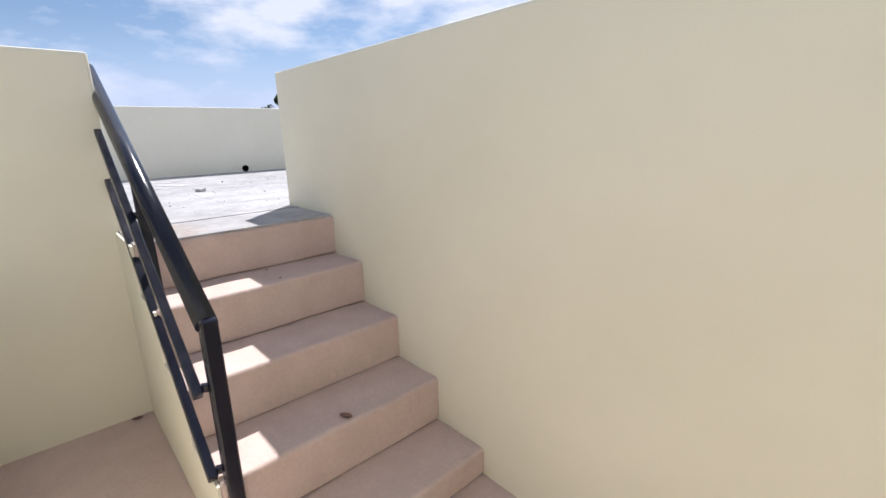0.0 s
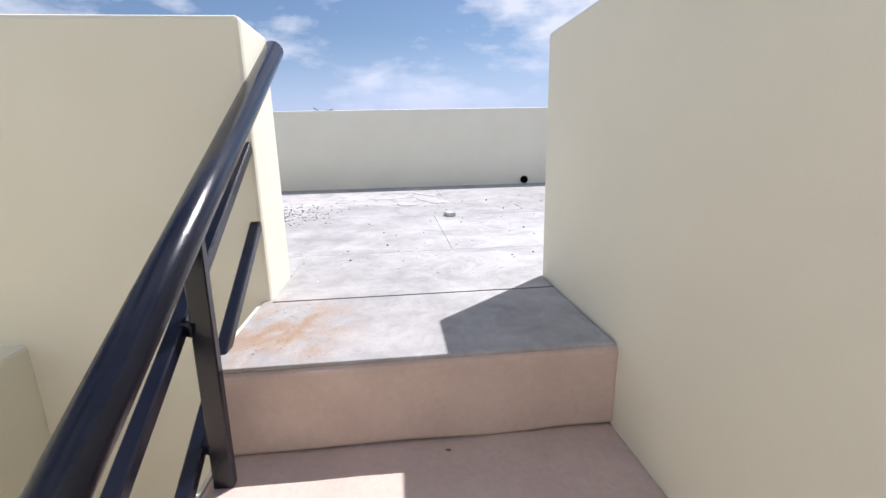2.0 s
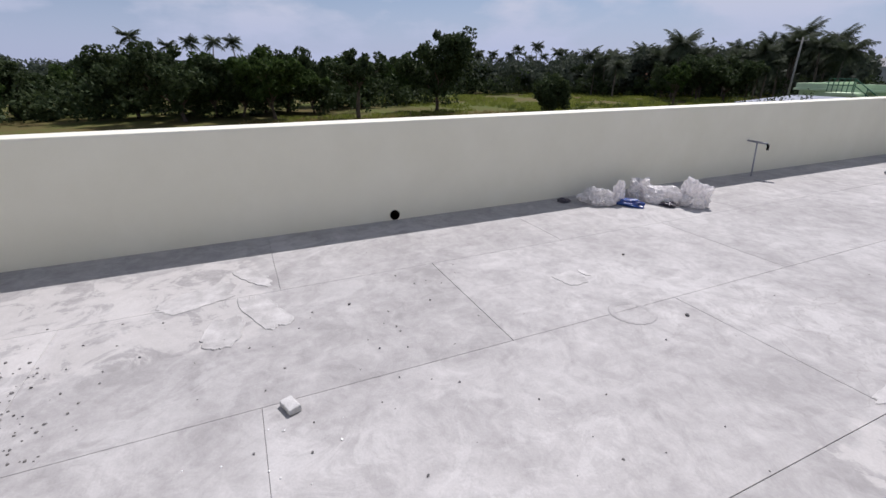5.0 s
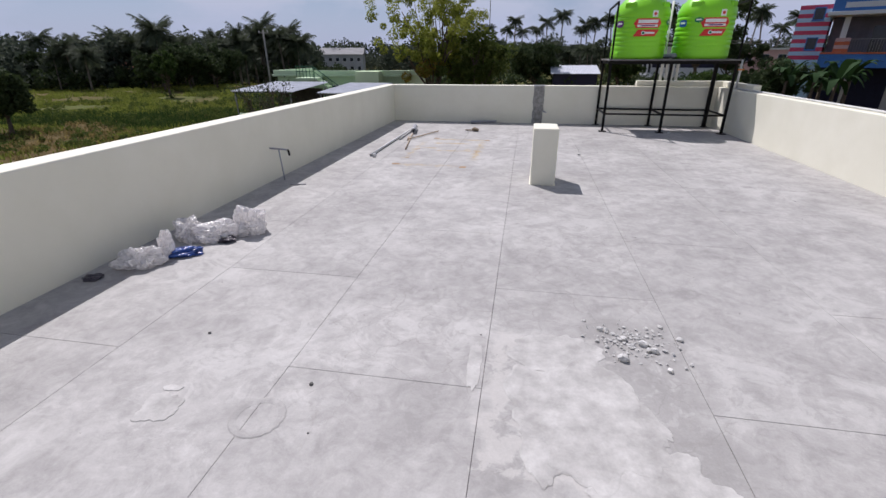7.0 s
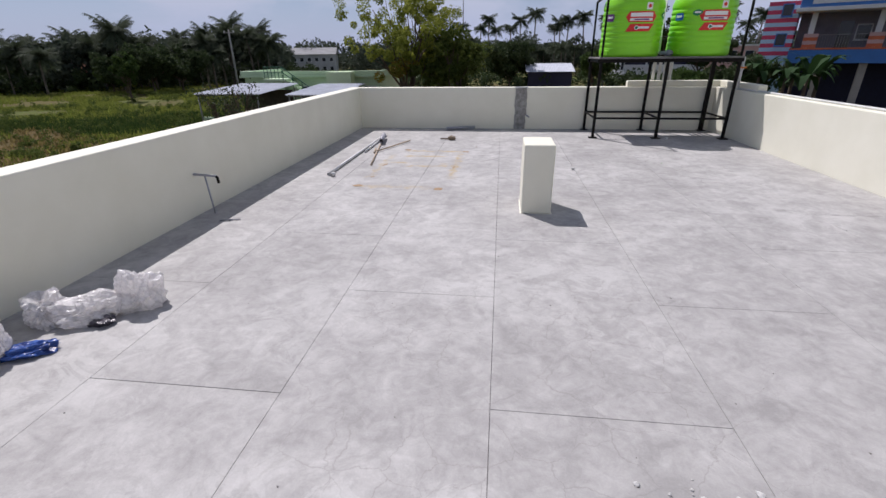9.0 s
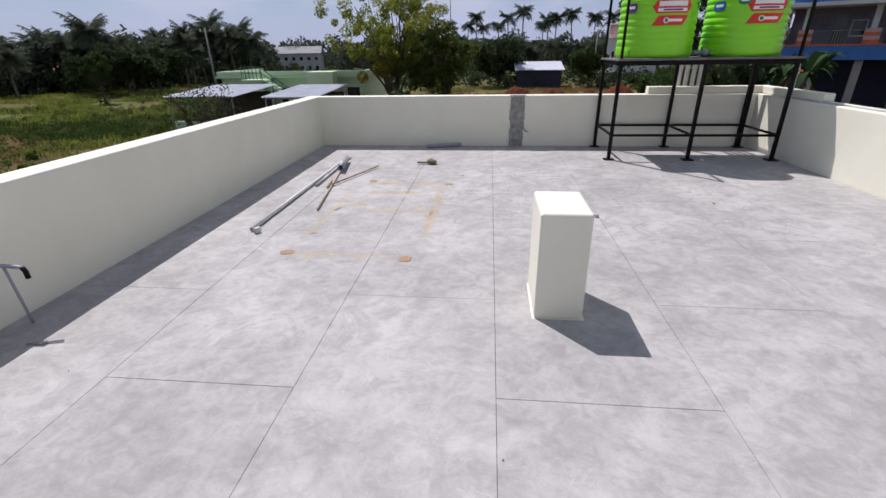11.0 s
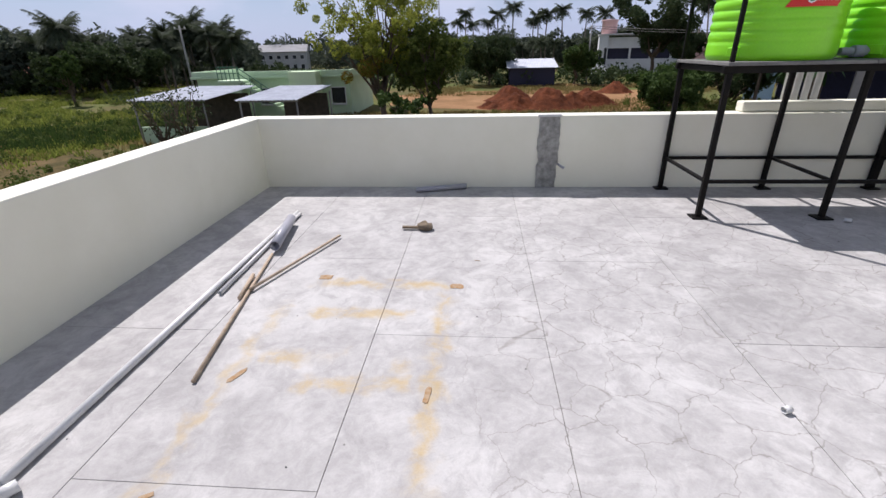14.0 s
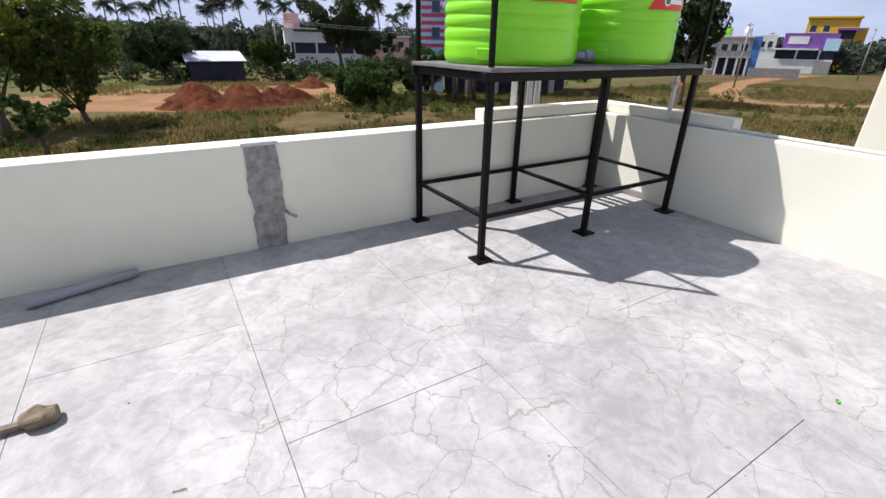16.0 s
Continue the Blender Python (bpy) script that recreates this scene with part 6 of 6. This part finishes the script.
for x, y, s, sd in ((3.15, -7.58, 0.028, 1), (3.26, -7.45, 0.025, 2), (3.33, -7.63, 0.016, 3), (3.18, -7.42, 0.019, 4), (3.44, -7.38, 0.018, 5), (3.08, -7.35, 0.018, 6), (3.30, -7.50, 0.022, 7)):
    bm = bmesh.new()
    s *= 0.8
    bmesh.ops.create_icosphere(bm, subdivisions=2, radius=s)
    rough_up(bm, s * 0.6, 0.8 / s, sd)
    for v in bm.verts:
        v.co.z = max(0, v.co.z * 0.75 + s * 0.55)
    ob = solid("cement_chunk", bm, M_STONE, "broken chunk of grey cement on the screed", "cement chunk", "cement chunks of the rubble")
    ob.matrix_world = pose(x, y, 0)
grit = [(1.5 + rs_c.gauss(0, 0.22), -10.68 + rs_c.gauss(0, 0.16), rs_c.uniform(0.002, 0.006)) for _ in range(420)]
grit += [(rs_c.uniform(0.9, 2.7), rs_c.uniform(-10.6, -8.6), rs_c.uniform(0.002, 0.005)) for _ in range(80)]
earth = [(rs_c.uniform(3.09, 3.40), -10.285 + abs(rs_c.gauss(0, 0.09)), rs_c.uniform(0.0008, 0.0024)) for _ in range(420)]
chips("earth_crumbs", earth, M_CLOD, "brown earth crumbs swept against the stair head wall", 6)
structure("trim", box(3.0605, 3.0625, -10.295, -9.515, -0.004, 0.0043, 0.0004, 1), M_DECK, "thin dark joint between terrace and top step")
chips("grit", grit, M_DARKSTONE, "dark gravel grains scattered on the screed", 5)
crumbs = [(rs_c.uniform(0.2, 5.8), rs_c.uniform(-9.2, -0.3), rs_c.uniform(0.0015, 0.004)) for _ in range(110)]
chips("crumbs", crumbs, M_DARKSTONE, "tiny dark crumbs scattered on the roof", 6)
pale = [(rs_c.uniform(1.8, 2.9), rs_c.uniform(-10.25, -9.5), rs_c.uniform(0.002, 0.005)) for _ in range(60)]
chips("plaster_crumbs", pale, M_WHITE, "white plaster crumbs at the stair head", 7)
for x, y, s, sd in ((1.195, -7.70, 0.007, 1), (1.85, -7.965, 0.008, 2), (1.13, -9.32, 0.007, 3)):
    bm = bmesh.new()
    bmesh.ops.create_icosphere(bm, subdivisions=2, radius=s)
    rough_up(bm, s * 0.5, 0.8 / s, sd + 40)
    for v in bm.verts:
        v.co.z = max(0, v.co.z * 0.8 + s * 0.55)
    solid("pebble", bm, M_DARKSTONE, "single dark pebble lying on the screed", "pebble", "pebbles on the screed").matrix_world = pose(x, y, 0)
lying_pipe("twig", (0.27, -5.09), (0.43, -5.05), 0.005, M_GREYPVC, "thin grey twig by the parapet foot", "twig", False)
lying_pipe("twig", (2.19, -1.76), (2.23, -1.77), 0.002, M_WOOD, "tiny broken twig on the screed", "twig", False)
bm = rough_up(box(-0.035, 0.035, -0.02, 0.02, 0, 0.022, 0.004), 0.006, 30, 2)
ob = solid("brick_chip", bm, M_STONE, "small grey brick chip on the screed", "brick chip")
ob.matrix_world = pose(1.74, -9.655, 0, 0, 0, 20)

# dry leaves on the steps and landing, one fresh leaf on the roof
M_DRYLEAF = mat("dry_leaf", (0.26, 0.15, 0.10), (0.20, 0.11, 0.08), 0.8, bump=0.2)
M_FRESHLEAF = mat("fresh_leaf", (0.12, 0.36, 0.04), (0.10, 0.30, 0.03), 0.6, bump=0.2)


def leaf_thing(x, y, z, ln, rz, material, label):
    bm = bmesh.new()
    prev = None
    for i in range(7):
        q = i / 6
        w = ln * 0.26 * math.sin(math.pi * (0.03 + 0.94 * q)) ** 0.8
        zc = 0.004 + ln * 0.22 * (q - 0.5) ** 2 * 2
        cur = [bm.verts.new((ln * (q - 0.5), -w, zc + w * 0.45)), bm.verts.new((ln * (q - 0.5), 0, zc)), bm.verts.new((ln * (q - 0.5), w, zc + w * 0.45))]
        if prev:
            bm.faces.new((prev[0], prev[1], cur[1], cur[0]))
            bm.faces.new((prev[1], prev[2], cur[2], cur[1]))
        prev = cur
    r = bmesh.ops.extrude_face_region(bm, geom=list(bm.faces))
    bmesh.ops.translate(bm, vec=(0, 0, 0.0012), verts=[g for g in r["geom"] if isinstance(g, bmesh.types.BMVert)])
    ob = solid("leaf", bm, material, label, "leaf")
    ob.matrix_world = pose(x, y, z - 0.003, 0, 0, rz)


leaf_thing(4.14, -9.906, -0.57, 0.05, 30, M_DRYLEAF, "curled dry brown leaf on a step")
leaf_thing(3.47, -9.871, -0.19, 0.012, 80, M_DRYLEAF, "tiny dry leaf scrap on a step")
leaf_thing(3.63, -9.877, -0.19, 0.015, 10, M_DRYLEAF, "small dry leaf scrap on a step")
leaf_thing(3.08, -10.40, -0.87, 0.045, 70, M_DRYLEAF, "dry brown leaf in the landing corner")
leaf_thing(3.12, -10.89, -0.87, 0.03, 20, M_DRYLEAF, "dry brown leaf on the landing")
leaf_thing(3.25, -10.88, -0.87, 0.035, 120, M_DRYLEAF, "dry brown leaf on the landing")
leaf_thing(4.506, -2.654, 0.0, 0.032, 20, M_FRESHLEAF, "fresh green leaf on the screed")

# screed panels, staggered column by column
XS = (0.0, 0.845, 1.70, 2.545, 3.42, 4.28, 5.14, EX - 0.004)
YA = (-9.384, -7.87, -6.13, -4.49, -2.63, -0.89, -0.004)
YB = (-9.384, -8.70, -7.0, -5.28, -3.51, -1.75, -0.004)
rs_g = random.Random(12)


def panel(x0, x1, y0, y1):
    """One screed panel; the joints round it are of uneven width."""
    top = 0.003 if y0 > -9.4 else 0.0012
    gx, gy = rs_g.uniform(0.001, top), rs_g.uniform(0.001, top)
    w, d = x1 - x0 - gx, y1 - y0 - gy
    ob = new("panel", mesh_of("panel", box(-w / 2, w / 2, -d / 2, d / 2, -0.005, 0.0, 0.0012, 1), M_FLOOR))
    ob.parent = floor_ob
    ob.location = ((x0 + x1) / 2, (y0 + y1) / 2, 0.0)


for c in range(7):
    ys = YA if c % 2 == 0 else YB
    if c < 3:
        ys = ((-11.3, -9.6), (-10.5, -8.78), (-11.4, -9.74))[c] + ys[(1, 2, 1)[c]:]
    for y0, y1 in zip(ys, ys[1:]):
        panel(XS[c], XS[c + 1], y0, y1)
panel(0.0, 0.845, -14.0, -11.3)
panel(0.845, 1.70, -12.6, -10.5)
panel(0.845, 1.70, -14.0, -12.6)
panel(1.70, 2.545, -14.0, -11.4)
panel(2.545, 2.81, -14.0, -10.3)
panel(2.545, 2.95, -10.3, -9.384)
